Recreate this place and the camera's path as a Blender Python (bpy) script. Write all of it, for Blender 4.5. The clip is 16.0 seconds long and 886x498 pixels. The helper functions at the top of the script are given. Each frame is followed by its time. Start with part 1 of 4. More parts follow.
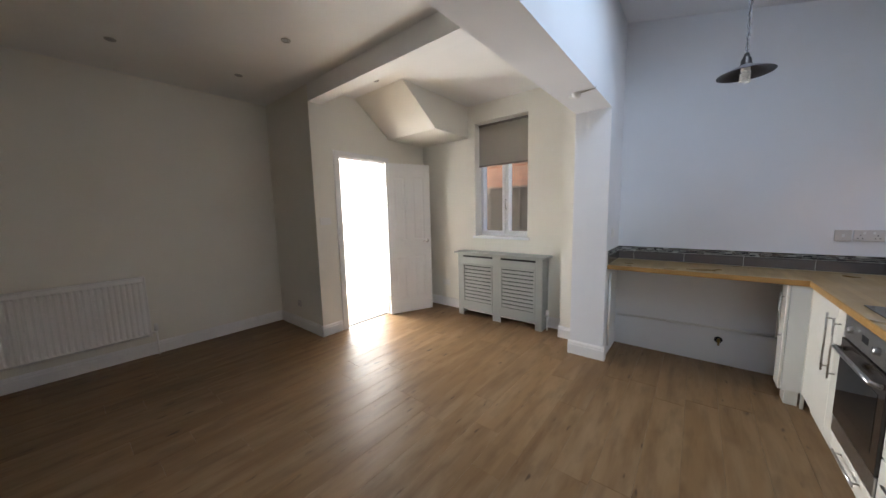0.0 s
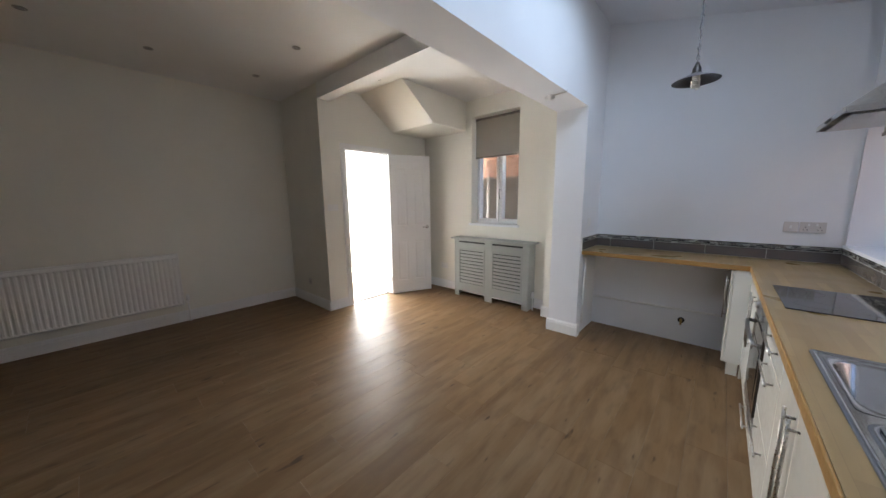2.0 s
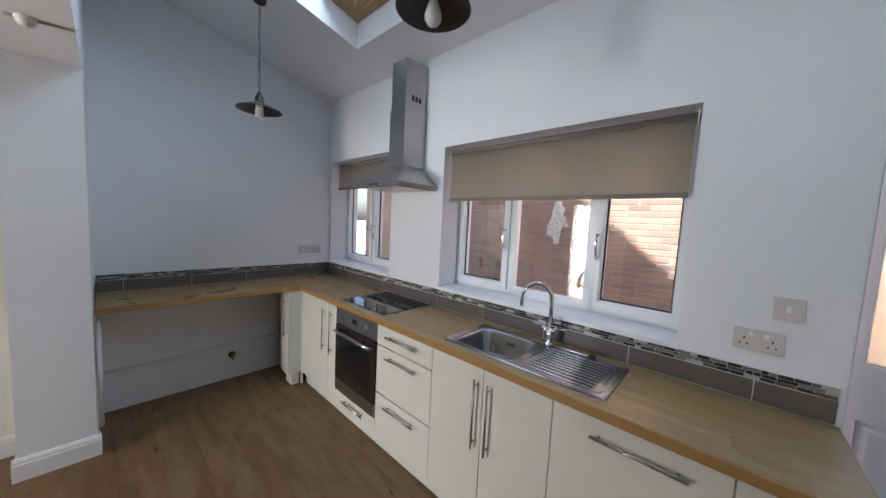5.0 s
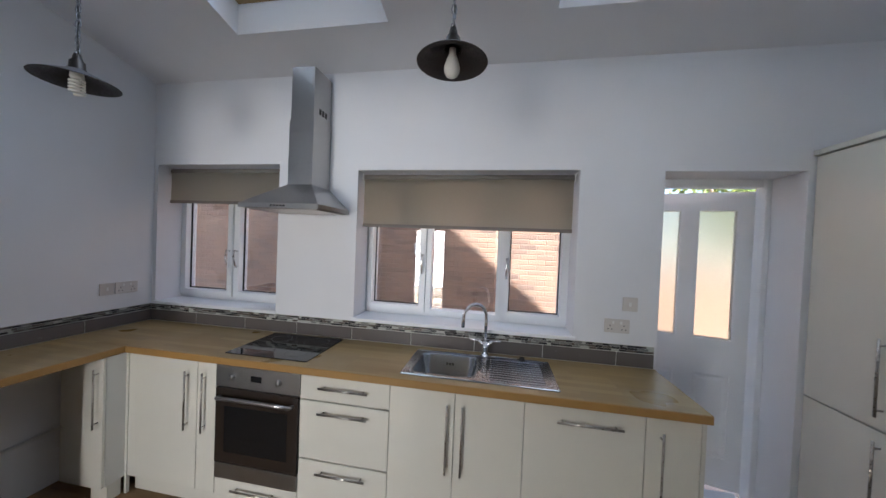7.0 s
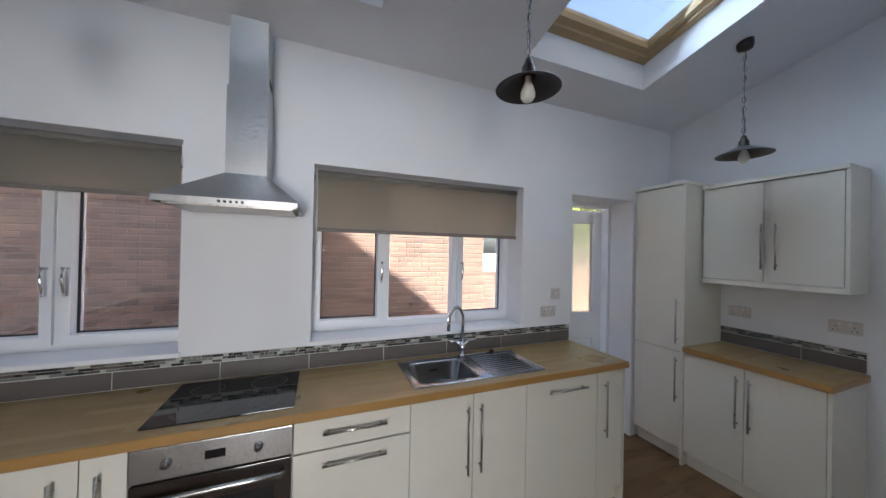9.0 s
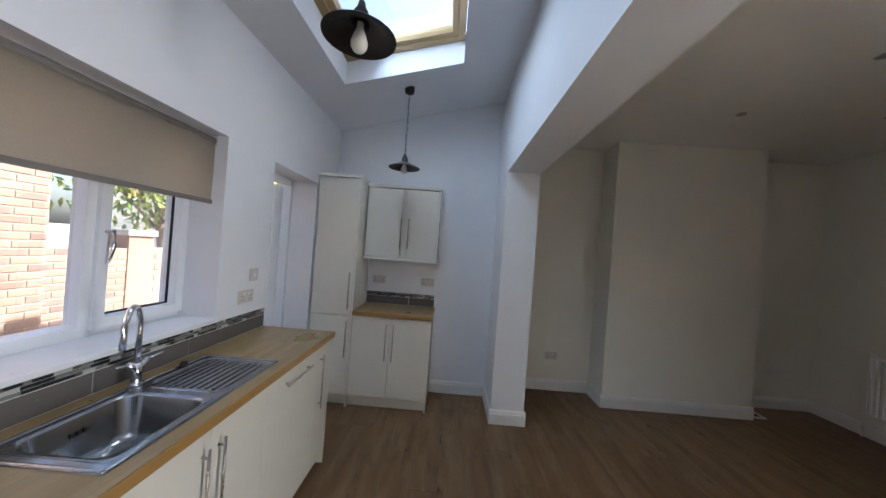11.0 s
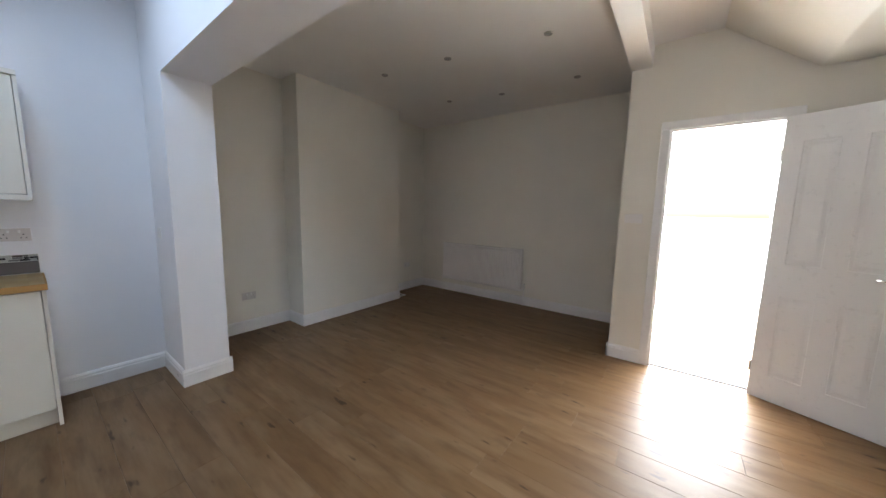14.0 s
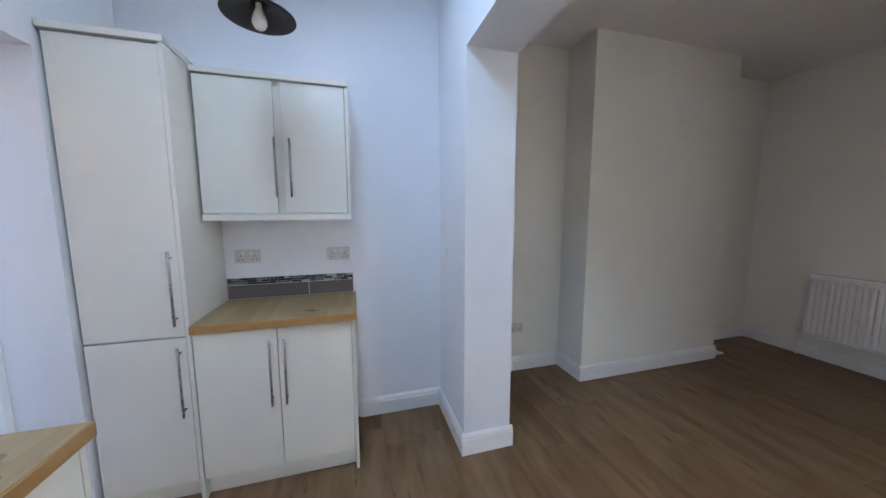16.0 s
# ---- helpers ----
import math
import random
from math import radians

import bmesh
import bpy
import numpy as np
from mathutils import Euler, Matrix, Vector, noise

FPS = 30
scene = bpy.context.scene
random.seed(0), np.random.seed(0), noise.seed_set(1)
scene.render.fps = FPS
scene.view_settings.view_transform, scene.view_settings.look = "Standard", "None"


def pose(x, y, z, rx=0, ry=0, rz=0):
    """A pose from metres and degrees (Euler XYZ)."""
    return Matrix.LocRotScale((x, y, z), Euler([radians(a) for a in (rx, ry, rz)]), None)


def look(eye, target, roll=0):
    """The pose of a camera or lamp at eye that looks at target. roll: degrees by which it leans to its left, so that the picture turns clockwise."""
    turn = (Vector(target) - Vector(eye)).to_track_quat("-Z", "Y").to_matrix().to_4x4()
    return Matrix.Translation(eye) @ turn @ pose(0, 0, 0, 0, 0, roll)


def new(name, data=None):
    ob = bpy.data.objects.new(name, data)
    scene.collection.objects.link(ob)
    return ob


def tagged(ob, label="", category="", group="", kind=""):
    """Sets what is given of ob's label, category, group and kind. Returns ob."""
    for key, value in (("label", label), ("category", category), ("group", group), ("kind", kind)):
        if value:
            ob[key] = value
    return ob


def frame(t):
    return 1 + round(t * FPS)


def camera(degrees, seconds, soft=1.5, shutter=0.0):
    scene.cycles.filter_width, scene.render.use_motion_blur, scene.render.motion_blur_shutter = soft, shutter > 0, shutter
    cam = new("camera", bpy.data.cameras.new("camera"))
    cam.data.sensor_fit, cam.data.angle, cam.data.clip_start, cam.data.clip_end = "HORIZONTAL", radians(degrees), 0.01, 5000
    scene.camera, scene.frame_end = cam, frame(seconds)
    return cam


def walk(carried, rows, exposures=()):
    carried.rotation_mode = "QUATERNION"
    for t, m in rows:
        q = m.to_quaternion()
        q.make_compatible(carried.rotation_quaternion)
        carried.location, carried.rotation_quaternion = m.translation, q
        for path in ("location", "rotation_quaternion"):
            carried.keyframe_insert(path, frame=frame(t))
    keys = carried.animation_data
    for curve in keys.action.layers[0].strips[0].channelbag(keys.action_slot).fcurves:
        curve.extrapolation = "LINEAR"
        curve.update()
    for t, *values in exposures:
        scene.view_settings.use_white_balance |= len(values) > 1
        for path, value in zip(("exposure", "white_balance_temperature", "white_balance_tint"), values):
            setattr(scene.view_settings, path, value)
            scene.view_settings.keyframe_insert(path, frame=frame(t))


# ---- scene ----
cam = camera(109.6, 16.0)
PATH = [
    (0, (4.035, -1.254, 1.482), (2.497, -2.511, 1.248), -1.3),
    (0.5, (4.1, -1.086, 1.475), (2.601, -2.381, 1.199), -1.3),
    (1, (4.152, -0.891, 1.491), (2.664, -2.196, 1.205), -1.1),
    (1.5, (4.176, -0.824, 1.473), (2.698, -2.139, 1.179), -0.8),
    (2, (4.179, -0.836, 1.491), (2.702, -2.148, 1.181), -0.6),
    (2.5, (4.169, -0.949, 1.492), (2.672, -2.238, 1.18), -0.4),
    (3, (4.159, -1.154, 1.529), (2.34, -1.929, 1.229), 0.1),
    (3.5, (4.02, -1.274, 1.509), (2.044, -1.401, 1.234), 0.6),
    (4, (3.805, -1.497, 1.556), (1.892, -0.97, 1.304), 1.6),
    (4.5, (3.719, -1.579, 1.509), (1.973, -0.621, 1.329), 2.7),
    (5, (3.669, -1.835, 1.594), (2.314, -0.372, 1.431), 2.9),
    (5.2, (3.629, -1.866, 1.602), (2.411, -0.288, 1.439), 2.9),
    (7.3, (2.881, -2.206, 1.687), (2.636, -0.221, 1.661), 2.1),
    (7.5, (2.778, -2.182, 1.699), (2.592, -0.191, 1.673), 2.0),
    (8, (2.533, -2.159, 1.7), (2.452, -0.161, 1.666), 1.9),
    (8.2, (2.418, -2.179, 1.679), (2.46, -0.18, 1.663), 1.7),
    (10.3, (1.72, -1.716, 1.643), (3.55, -0.91, 1.662), 2.9),
    (10.5, (1.702, -1.634, 1.627), (3.62, -1.067, 1.649), 3.4),
    (11, (1.724, -1.418, 1.598), (3.723, -1.372, 1.605), 4.2),
    (11.5, (1.727, -1.27, 1.621), (3.695, -1.628, 1.65), 4.0),
    (12, (1.587, -1.122, 1.44), (3.392, -1.982, 1.399), 1.6),
    (12.5, (1.661, -1.131, 1.471), (3.142, -2.457, 1.249), 2.1),
    (13, (1.559, -1.199, 1.471), (2.834, -2.723, 1.248), 1.6),
    (13.5, (1.559, -1.218, 1.474), (2.783, -2.784, 1.246), 1.3),
    (14, (1.656, -1.244, 1.443), (2.844, -2.835, 1.199), 1.2),
    (14.5, (1.917, -1.358, 1.422), (3.125, -2.934, 1.184), 0.9),
    (15, (2.232, -1.403, 1.405), (3.701, -2.747, 1.214), -0.3),
    (15.5, (2.606, -1.269, 1.499), (4.343, -2.241, 1.297), 0.3),
    (16, (3.008, -1.3, 1.491), (4.92, -1.841, 1.263), -0.1),
]
EXPOSURES = [(0, 3.08, 6100, 10), (2.5, 3.05, 6000, 10), (3.5, 2.82, 5700, 10), (4, 2.72, 5700, 10), (5, 2.64, 6050, 10), (8, 2.42, 6050, 10), (11, 2.66, 6000, 10), (12, 3.18, 6000, 10), (14, 3.35, 5980, 10), (15, 3.55, 5700, 10), (16, 3.57, 5450, 10)]
walk(cam, [(t, look(eye, target, roll)) for t, eye, target, roll in PATH], EXPOSURES)

# ---- light: northern sky through windows and rooflights, low sun from the south-east ----
world = bpy.data.worlds.new("sky")
scene.world = world
world.use_nodes = True
wn = world.node_tree.nodes
sky = wn.new("ShaderNodeTexSky")
sky.sky_type, sky.sun_disc = "NISHITA", False
SUN_DIR = Vector((0.45, -1.0, 1.25)).normalized()
sky.dust_density = 4.0
sky.sun_elevation = math.asin(SUN_DIR.z)
sky.sun_rotation = math.atan2(SUN_DIR.x, SUN_DIR.y)
world.node_tree.links.new(sky.outputs[0], wn["Background"].inputs[0])
wn["Background"].inputs[1].default_value = 0.098
sun = new("sun", bpy.data.lights.new("sun", "SUN"))
sun.data.energy, sun.data.angle, sun.data.color = 5.0, radians(0.6), (1.0, 0.93, 0.82)
sun.matrix_world = look(SUN_DIR * 20, (0, 0, 0))


def window_lamp(name, size_x, size_y, watts, m, col=(1, 1, 1)):
    ob = new(name, bpy.data.lights.new(name, "AREA"))
    ob.data.shape, ob.data.size, ob.data.size_y, ob.data.energy, ob.data.color = "RECTANGLE", size_x, size_y, watts, col
    ob.matrix_world = m
    return ob


window_lamp("hall_window_light", 1.5, 1.9, 44, look((1.1, -7.0, 1.25), (1.1, -5.0, 1.1)), (1.0, 0.98, 0.95))
window_lamp("rooflight_sky_a", 0.9, 0.7, 2.4, look((1.83, -0.93, 3.42), (1.83, -2.13, 2.37)), (0.68, 0.84, 1.0))
window_lamp("rooflight_sky_b", 0.9, 0.7, 2.4, look((3.83, -0.93, 3.42), (3.83, -2.13, 2.37)), (0.68, 0.84, 1.0))


# ---- materials ----
class Mat:
    """A node material with short ways to add textures."""

    def __init__(self, name, col, rough=0.5, metal=0.0):
        self.m = bpy.data.materials.new(name)
        self.m.use_nodes = True
        self.t = self.m.node_tree
        self.b = self.t.nodes["Principled BSDF"]
        self.b.inputs["Base Color"].default_value = (*col, 1)
        self.b.inputs["Roughness"].default_value = rough
        self.b.inputs["Metallic"].default_value = metal
        self.tc = self.t.nodes.new("ShaderNodeTexCoord").outputs["Object"]

    def n(self, kind, **inputs):
        node = self.t.nodes.new("ShaderNode" + kind)
        for k, v in inputs.items():
            self.put(node.inputs[k.replace("_", " ")], v)
        return node

    def put(self, socket, v):
        if isinstance(v, bpy.types.NodeSocket):
            self.t.links.new(v, socket)
        else:
            socket.default_value = v

    def noise(self, scale, detail=4.0, stretch=(1, 1, 1), rough=0.55):
        mp = self.n("Mapping", Vector=self.tc, Scale=stretch)
        return self.n("TexNoise", Vector=mp.outputs[0], Scale=scale, Detail=detail, Roughness=rough).outputs["Fac"]

    def ramp(self, fac, *stops):
        r = self.n("ValToRGB", Fac=fac)
        el = r.color_ramp.elements
        while len(el) < len(stops):
            el.new(0.5)
        for e, (p, c) in zip(el, stops):
            e.position, e.color = p, (*c, 1) if len(c) == 3 else c
        return r.outputs[0]

    def mix(self, a, b, fac, blend="MIX"):
        x = self.n("Mix")
        x.data_type, x.blend_type = "RGBA", blend
        self.put(x.inputs[0], fac)
        self.put(x.inputs[6], a if isinstance(a, bpy.types.NodeSocket) else (*a, 1))
        self.put(x.inputs[7], b if isinstance(b, bpy.types.NodeSocket) else (*b, 1))
        return x.outputs[2]

    def rng(self, fac, lo, hi, a=0.3, b=0.7):
        r = self.n("MapRange", Value=fac)
        for i, v in enumerate((a, b, lo, hi)):
            r.inputs[i + 1].default_value = v
        return r.outputs[0]

    def bump(self, height, strength=0.2, dist=0.01):
        bp = self.n("Bump", Height=height, Strength=strength, Distance=dist)
        self.put(self.b.inputs["Normal"], bp.outputs[0])

    def set(self, **kw):
        for k, v in kw.items():
            self.put(self.b.inputs[k.replace("_", " ")], v)
        return self


def plaster(name, col):
    w = Mat(name, col, 0.75)
    big, fine = w.noise(1.1, 3), w.noise(85, 3)
    c = w.ramp(big, (0.25, tuple(v * 0.95 for v in col)), (0.75, tuple(min(1, v * 1.03) for v in col)))
    w.set(Base_Color=c, Roughness=w.rng(fine, 0.62, 0.85))
    w.bump(w.mix(fine, w.noise(14, 2), 0.35), 0.06, 0.004)
    return w.m


def paint(name, col, rough=0.35, grain=0.03):
    w = Mat(name, col, rough)
    a = w.noise(2.5, 3)
    w.set(Base_Color=w.ramp(a, (0.3, tuple(v * 0.96 for v in col)), (0.7, col)), Roughness=w.rng(w.noise(30), rough * 0.85, rough * 1.25))
    w.bump(w.noise(160, 2), grain, 0.002)
    return w.m


def metal(name, col, rough, brushed=(1, 1, 1)):
    w = Mat(name, col, rough, 1.0)
    f = w.noise(120, 2, brushed)
    w.set(Roughness=w.rng(f, rough * 0.75, rough * 1.3), Base_Color=w.ramp(w.noise(6), (0.3, tuple(v * 0.9 for v in col)), (0.7, col)))
    w.bump(f, 0.03, 0.001)
    return w.m


def plain(name, col, rough=0.5, metallic=0.0):
    w = Mat(name, col, rough, metallic)
    w.set(Roughness=w.rng(w.noise(40), rough * 0.85, rough * 1.2))
    return w.m


def laminate():
    w = Mat("oak_laminate", (0.3, 0.2, 0.12), 0.3)
    rnd = w.n("ObjectInfo").outputs["Random"]
    off = w.n("CombineXYZ", X=w.n("Math", Value=rnd).outputs[0], Y=rnd, Z=rnd)
    sh = w.n("VectorMath")
    sh.operation = "MULTIPLY_ADD"
    w.put(sh.inputs[0], off.outputs[0])
    sh.inputs[1].default_value = (7.0, 3.0, 11.0)
    w.put(sh.inputs[2], w.tc)
    w.tc = sh.outputs[0]
    grain = w.noise(11, 6, (0.7, 9, 1), 0.62)
    streak = w.noise(2.4, 4, (0.9, 5.5, 1), 0.55)
    pale = w.noise(1.7, 3, (1, 4.5, 1), 0.5)
    fig = w.noise(4.2, 3, (0.9, 2.6, 1), 0.5)
    strip = w.n("TexBrick", Vector=w.tc, Scale=1.0, Mortar_Size=0.0, Brick_Width=0.61, Row_Height=0.064, Bias=0.0)
    strip.inputs["Color1"].default_value, strip.inputs["Color2"].default_value = (0, 0, 0, 1), (1, 1, 1, 1)
    base = w.ramp(rnd, (0.0, (0.185, 0.107, 0.047)), (0.35, (0.218, 0.130, 0.060)), (0.7, (0.200, 0.117, 0.053)), (1.0, (0.232, 0.141, 0.066)))
    c = w.mix(base, (0.150, 0.086, 0.040), strip.outputs["Color"])
    c = w.mix(base, c, 0.35)
    c = w.mix(c, (0.275, 0.188, 0.106), w.rng(pale, 0.0, 0.65, 0.44, 0.72))
    c = w.mix(c, (0.095, 0.045, 0.017), w.rng(streak, 0.0, 0.55, 0.50, 0.78))
    c = w.mix(c, (0.095, 0.052, 0.024), w.rng(fig, 0.0, 0.5, 0.56, 0.80))
    c = w.mix(c, (0.10, 0.055, 0.025), w.rng(grain, 0.0, 0.14, 0.48, 0.80))
    knot = w.noise(8.5, 2, (0.75, 2.6, 1), 0.35)
    c = w.mix(c, (0.030, 0.016, 0.009), w.rng(knot, 0.0, 0.75, 0.69, 0.78))
    w.set(Base_Color=c, Roughness=w.rng(grain, 0.34, 0.46), Specular_IOR_Level=0.2)
    w.bump(grain, 0.05, 0.001)
    return w.m


def butcher_block():
    w = Mat("beech_block", (0.5, 0.33, 0.15), 0.35)
    br = w.n("TexBrick", Vector=w.tc, Scale=1.0, Mortar_Size=0.0006, Brick_Width=0.42, Row_Height=0.042, Bias=0.0)
    br.inputs["Color1"].default_value, br.inputs["Color2"].default_value = (0.40, 0.272, 0.112, 1), (0.275, 0.170, 0.062, 1)
    br.inputs["Mortar"].default_value = (0.24, 0.145, 0.06, 1)
    g = w.noise(10, 5, (1.2, 14, 1), 0.6)
    c = w.mix(br.outputs["Color"], (0.24, 0.145, 0.055), w.rng(g, 0.0, 0.35, 0.5, 0.85))
    c = w.mix(c, (0.42, 0.335, 0.20), w.rng(w.noise(1.6, 2, (1, 3.0, 1), 0.5), 0.0, 0.4, 0.2, 0.85))
    c = w.mix(c, (0.215, 0.150, 0.058), w.rng(w.noise(7.0, 3, (0.5, 5.0, 1), 0.5), 0.0, 0.30, 0.25, 0.80))
    w.set(Base_Color=c, Roughness=w.rng(w.noise(3, 2), 0.26, 0.38))
    return w.m


def brick_mat(name, a, b, c):
    w = Mat(name, a, 0.9)
    rnd = w.n("ObjectInfo").outputs["Random"]
    isl = w.n("NewGeometry").outputs["Random Per Island"]
    r = w.n("Math", Value=rnd)
    w.put(r.inputs[1], isl)
    fr = w.n("Math", Value=r.outputs[0])
    fr.operation = "FRACT"
    col = w.ramp(fr.outputs[0], (0.0, a), (0.5, b), (1.0, c))
    col = w.mix(col, (0.10, 0.07, 0.06), w.rng(w.noise(2.2, 6), 0.0, 0.5, 0.5, 0.75))
    col = w.mix(col, (0.40, 0.31, 0.23), w.rng(w.noise(1.3, 6), 0.0, 0.3, 0.50, 0.75))
    w.set(Base_Color=w.mix(col, (0.40, 0.30, 0.24), w.rng(w.noise(26, 5), 0.0, 0.35, 0.55, 0.8)))
    w.bump(w.noise(60, 5), 0.5, 0.006)
    return w.m


def fabric(name, col):
    w = Mat(name, col, 0.9)
    weave = w.noise(420, 1, (1, 1, 0.2))
    c = w.ramp(weave, (0.3, tuple(v * 0.85 for v in col)), (0.7, col))
    w.set(Base_Color=c)
    tr = w.n("BsdfTranslucent", Color=w.mix(c, (0.70, 0.71, 0.62), 0.55))
    mx = w.n("MixShader", Fac=0.62)
    w.put(mx.inputs[1], w.b.outputs[0])
    w.put(mx.inputs[2], tr.outputs[0])
    w.put(w.t.nodes["Material Output"].inputs["Surface"], mx.outputs[0])
    return w.m


def glass(name, rough=0.0, tint=(1, 1, 1)):
    w = Mat(name, tint, rough)
    tr = w.n("BsdfTransparent", Color=(*(v * 0.97 for v in tint), 1))
    gl = w.n("BsdfGlossy", Roughness=max(rough, 0.01))
    mx = w.n("MixShader", Fac=0.13)
    w.put(mx.inputs[1], tr.outputs[0])
    w.put(mx.inputs[2], gl.outputs[0])
    w.put(w.t.nodes["Material Output"].inputs["Surface"], mx.outputs[0])
    return w.m


def frosted():
    w = Mat("obscure_glass", (0.66, 0.67, 0.62), 0.45)
    w.set(Transmission_Weight=1.0, IOR=1.35)
    w.bump(w.noise(90, 3), 0.5, 0.003)
    return w.m


def leaf_mat():
    w = Mat("leaf", (0.10, 0.16, 0.03), 0.6)
    isl = w.n("NewGeometry").outputs["Random Per Island"]
    w.set(Base_Color=w.ramp(isl, (0.0, (0.07, 0.11, 0.02)), (0.6, (0.15, 0.20, 0.035)), (1.0, (0.26, 0.25, 0.06))))
    return w.m


def weathered_wood(name, a, b):
    w = Mat(name, a, 0.85)
    g = w.noise(6, 7, (1, 1, 12), 0.65)
    g2 = w.noise(6, 7, (1, 12, 12), 0.65)
    w.set(Base_Color=w.mix(w.ramp(g, (0.3, a), (0.7, b)), (0.09, 0.075, 0.06), w.rng(g2, 0.0, 0.6, 0.55, 0.8)))
    w.bump(g2, 0.4, 0.004)
    return w.m


WALL_K = plaster("kitchen_white_emulsion", (0.80, 0.80, 0.82))
WALL_D = plaster("dining_cream_emulsion", (0.805, 0.778, 0.70))
CEIL = plaster("ceiling_white_emulsion", (0.82, 0.81, 0.79))
GLOSS = paint("white_gloss_woodwork", (0.82, 0.81, 0.80), 0.3)
UPVC = paint("white_upvc", (0.83, 0.84, 0.86), 0.32, 0.0)
UNIT = paint("cream_gloss_unit", (0.75, 0.725, 0.645), 0.14, 0.01)
CARCASS = paint("white_melamine", (0.74, 0.72, 0.67), 0.4)
FLOOR = laminate()
UNDER = plain("floor_joint_shadow", (0.09, 0.055, 0.028), 0.8)
BLOCK = butcher_block()
EDGE = paint("oiled_beech_edge", (0.36, 0.20, 0.06), 0.4)
TILE = paint("taupe_ceramic", (0.135, 0.118, 0.110), 0.22, 0.02)
GROUT = plain("grout", (0.66, 0.64, 0.60), 0.8)
STEEL = metal("brushed_steel", (0.44, 0.435, 0.43), 0.30, (1, 1, 14))
SINKST = plain("sink_steel", (0.36, 0.37, 0.39), 0.2, 1.0)
CHROME = metal("chrome", (0.80, 0.80, 0.82), 0.08)
HANDLE = metal("satin_handle", (0.46, 0.43, 0.39), 0.3)
BLACKGL = plain("black_ceramic_glass", (0.012, 0.012, 0.013), 0.05)
OVENGL = plain("oven_door_glass", (0.030, 0.022, 0.018), 0.07)
# near-black for black fittings, and for shade put in slots and holes as colour
DARK = plain("black_and_gap_shade", (0.012, 0.012, 0.012), 0.7)
PEWTER = metal("dark_pewter", (0.075, 0.065, 0.060), 0.45)
SHADEOUT = metal("shade_outer", (0.34, 0.34, 0.36), 0.4)
BULB = plain("pearl_bulb", (0.80, 0.78, 0.72), 0.25)
GREY = paint("grey_painted_mdf", (0.36, 0.37, 0.35), 0.45)
RADW = paint("radiator_enamel", (0.84, 0.82, 0.80), 0.3)
SOCKET = paint("socket_plastic", (0.62, 0.58, 0.55), 0.35, 0.0)
SOCKETW = paint("white_plastic", (0.80, 0.79, 0.77), 0.35, 0.0)
BLIND = fabric("roller_blind_fabric", (0.24, 0.224, 0.18))
BLINDBAR = paint("blind_bar", (0.20, 0.18, 0.16), 0.6)
PANE = glass("window_pane")
FROST = frosted()
PINE = paint("varnished_pine", (0.42, 0.29, 0.14), 0.35, 0.05)
BRICK = brick_mat("red_brick", (0.205, 0.125, 0.097), (0.30, 0.19, 0.142), (0.145, 0.098, 0.086))
BRICKO = brick_mat("orange_brick", (0.38, 0.20, 0.135), (0.46, 0.26, 0.175), (0.31, 0.165, 0.115))
MORTAR = plain("mortar", (0.30, 0.26, 0.22), 0.95)
FENCE = weathered_wood("grey_fence_timber", (0.20, 0.178, 0.15), (0.31, 0.28, 0.235))
RENDER_W = plaster("outside_render", (0.76, 0.70, 0.58))
ROOFT = plain("roof_tile", (0.17, 0.12, 0.10), 0.85)
PAVE = plaster("concrete_paving", (0.36, 0.34, 0.31))
SHEET = paint("white_plastic_sheet", (0.85, 0.85, 0.84), 0.3, 0.0)
BARK = weathered_wood("bark", (0.14, 0.10, 0.07), (0.20, 0.15, 0.11))
LEAF = leaf_mat()
CARPET = plaster("beige_carpet", (0.55, 0.47, 0.36))
BRASS = metal("aged_brass", (0.40, 0.27, 0.10), 0.35)
MOSAIC = [plain("mosaic_dark", (0.03, 0.03, 0.032), 0.12), plain("mosaic_grey", (0.20, 0.20, 0.19), 0.15), plain("mosaic_pale", (0.46, 0.46, 0.42), 0.2), plain("mosaic_brown", (0.12, 0.10, 0.085), 0.15)]


# ---- mesh helpers ----
def box(bm, x0, x1, y0, y1, z0, z1):
    v = [bm.verts.new(p) for p in ((x0, y0, z0), (x1, y0, z0), (x1, y1, z0), (x0, y1, z0), (x0, y0, z1), (x1, y0, z1), (x1, y1, z1), (x0, y1, z1))]
    for f in ((3, 2, 1, 0), (4, 5, 6, 7), (0, 1, 5, 4), (1, 2, 6, 5), (2, 3, 7, 6), (3, 0, 4, 7)):
        bm.faces.new([v[i] for i in f])
    return bm


def bx(*c):
    return box(bmesh.new(), *c)


def bevelled(bm, w, seg=2):
    bmesh.ops.bevel(bm, geom=list(bm.edges), offset=w, segments=seg, profile=0.6, affect="EDGES", clamp_overlap=True)
    return bm


def rod(bm, a, b, r, r2=None, seg=12):
    a, b = Vector(a), Vector(b)
    d = b - a
    m = Matrix.Translation((a + b) / 2) @ d.to_track_quat("Z", "Y").to_matrix().to_4x4()
    bmesh.ops.create_cone(bm, cap_ends=True, segments=seg, radius1=r, radius2=r if r2 is None else r2, depth=d.length, matrix=m)
    return bm


def tube(bm, pts, r, seg=10):
    pts = [Vector(p) for p in pts]
    rings = []
    for i, p in enumerate(pts):
        d = (pts[min(i + 1, len(pts) - 1)] - pts[max(i - 1, 0)]).normalized()
        u = d.cross(Vector((0, 0, 1)) if abs(d.z) < 0.9 else Vector((0, 1, 0))).normalized()
        w = d.cross(u)
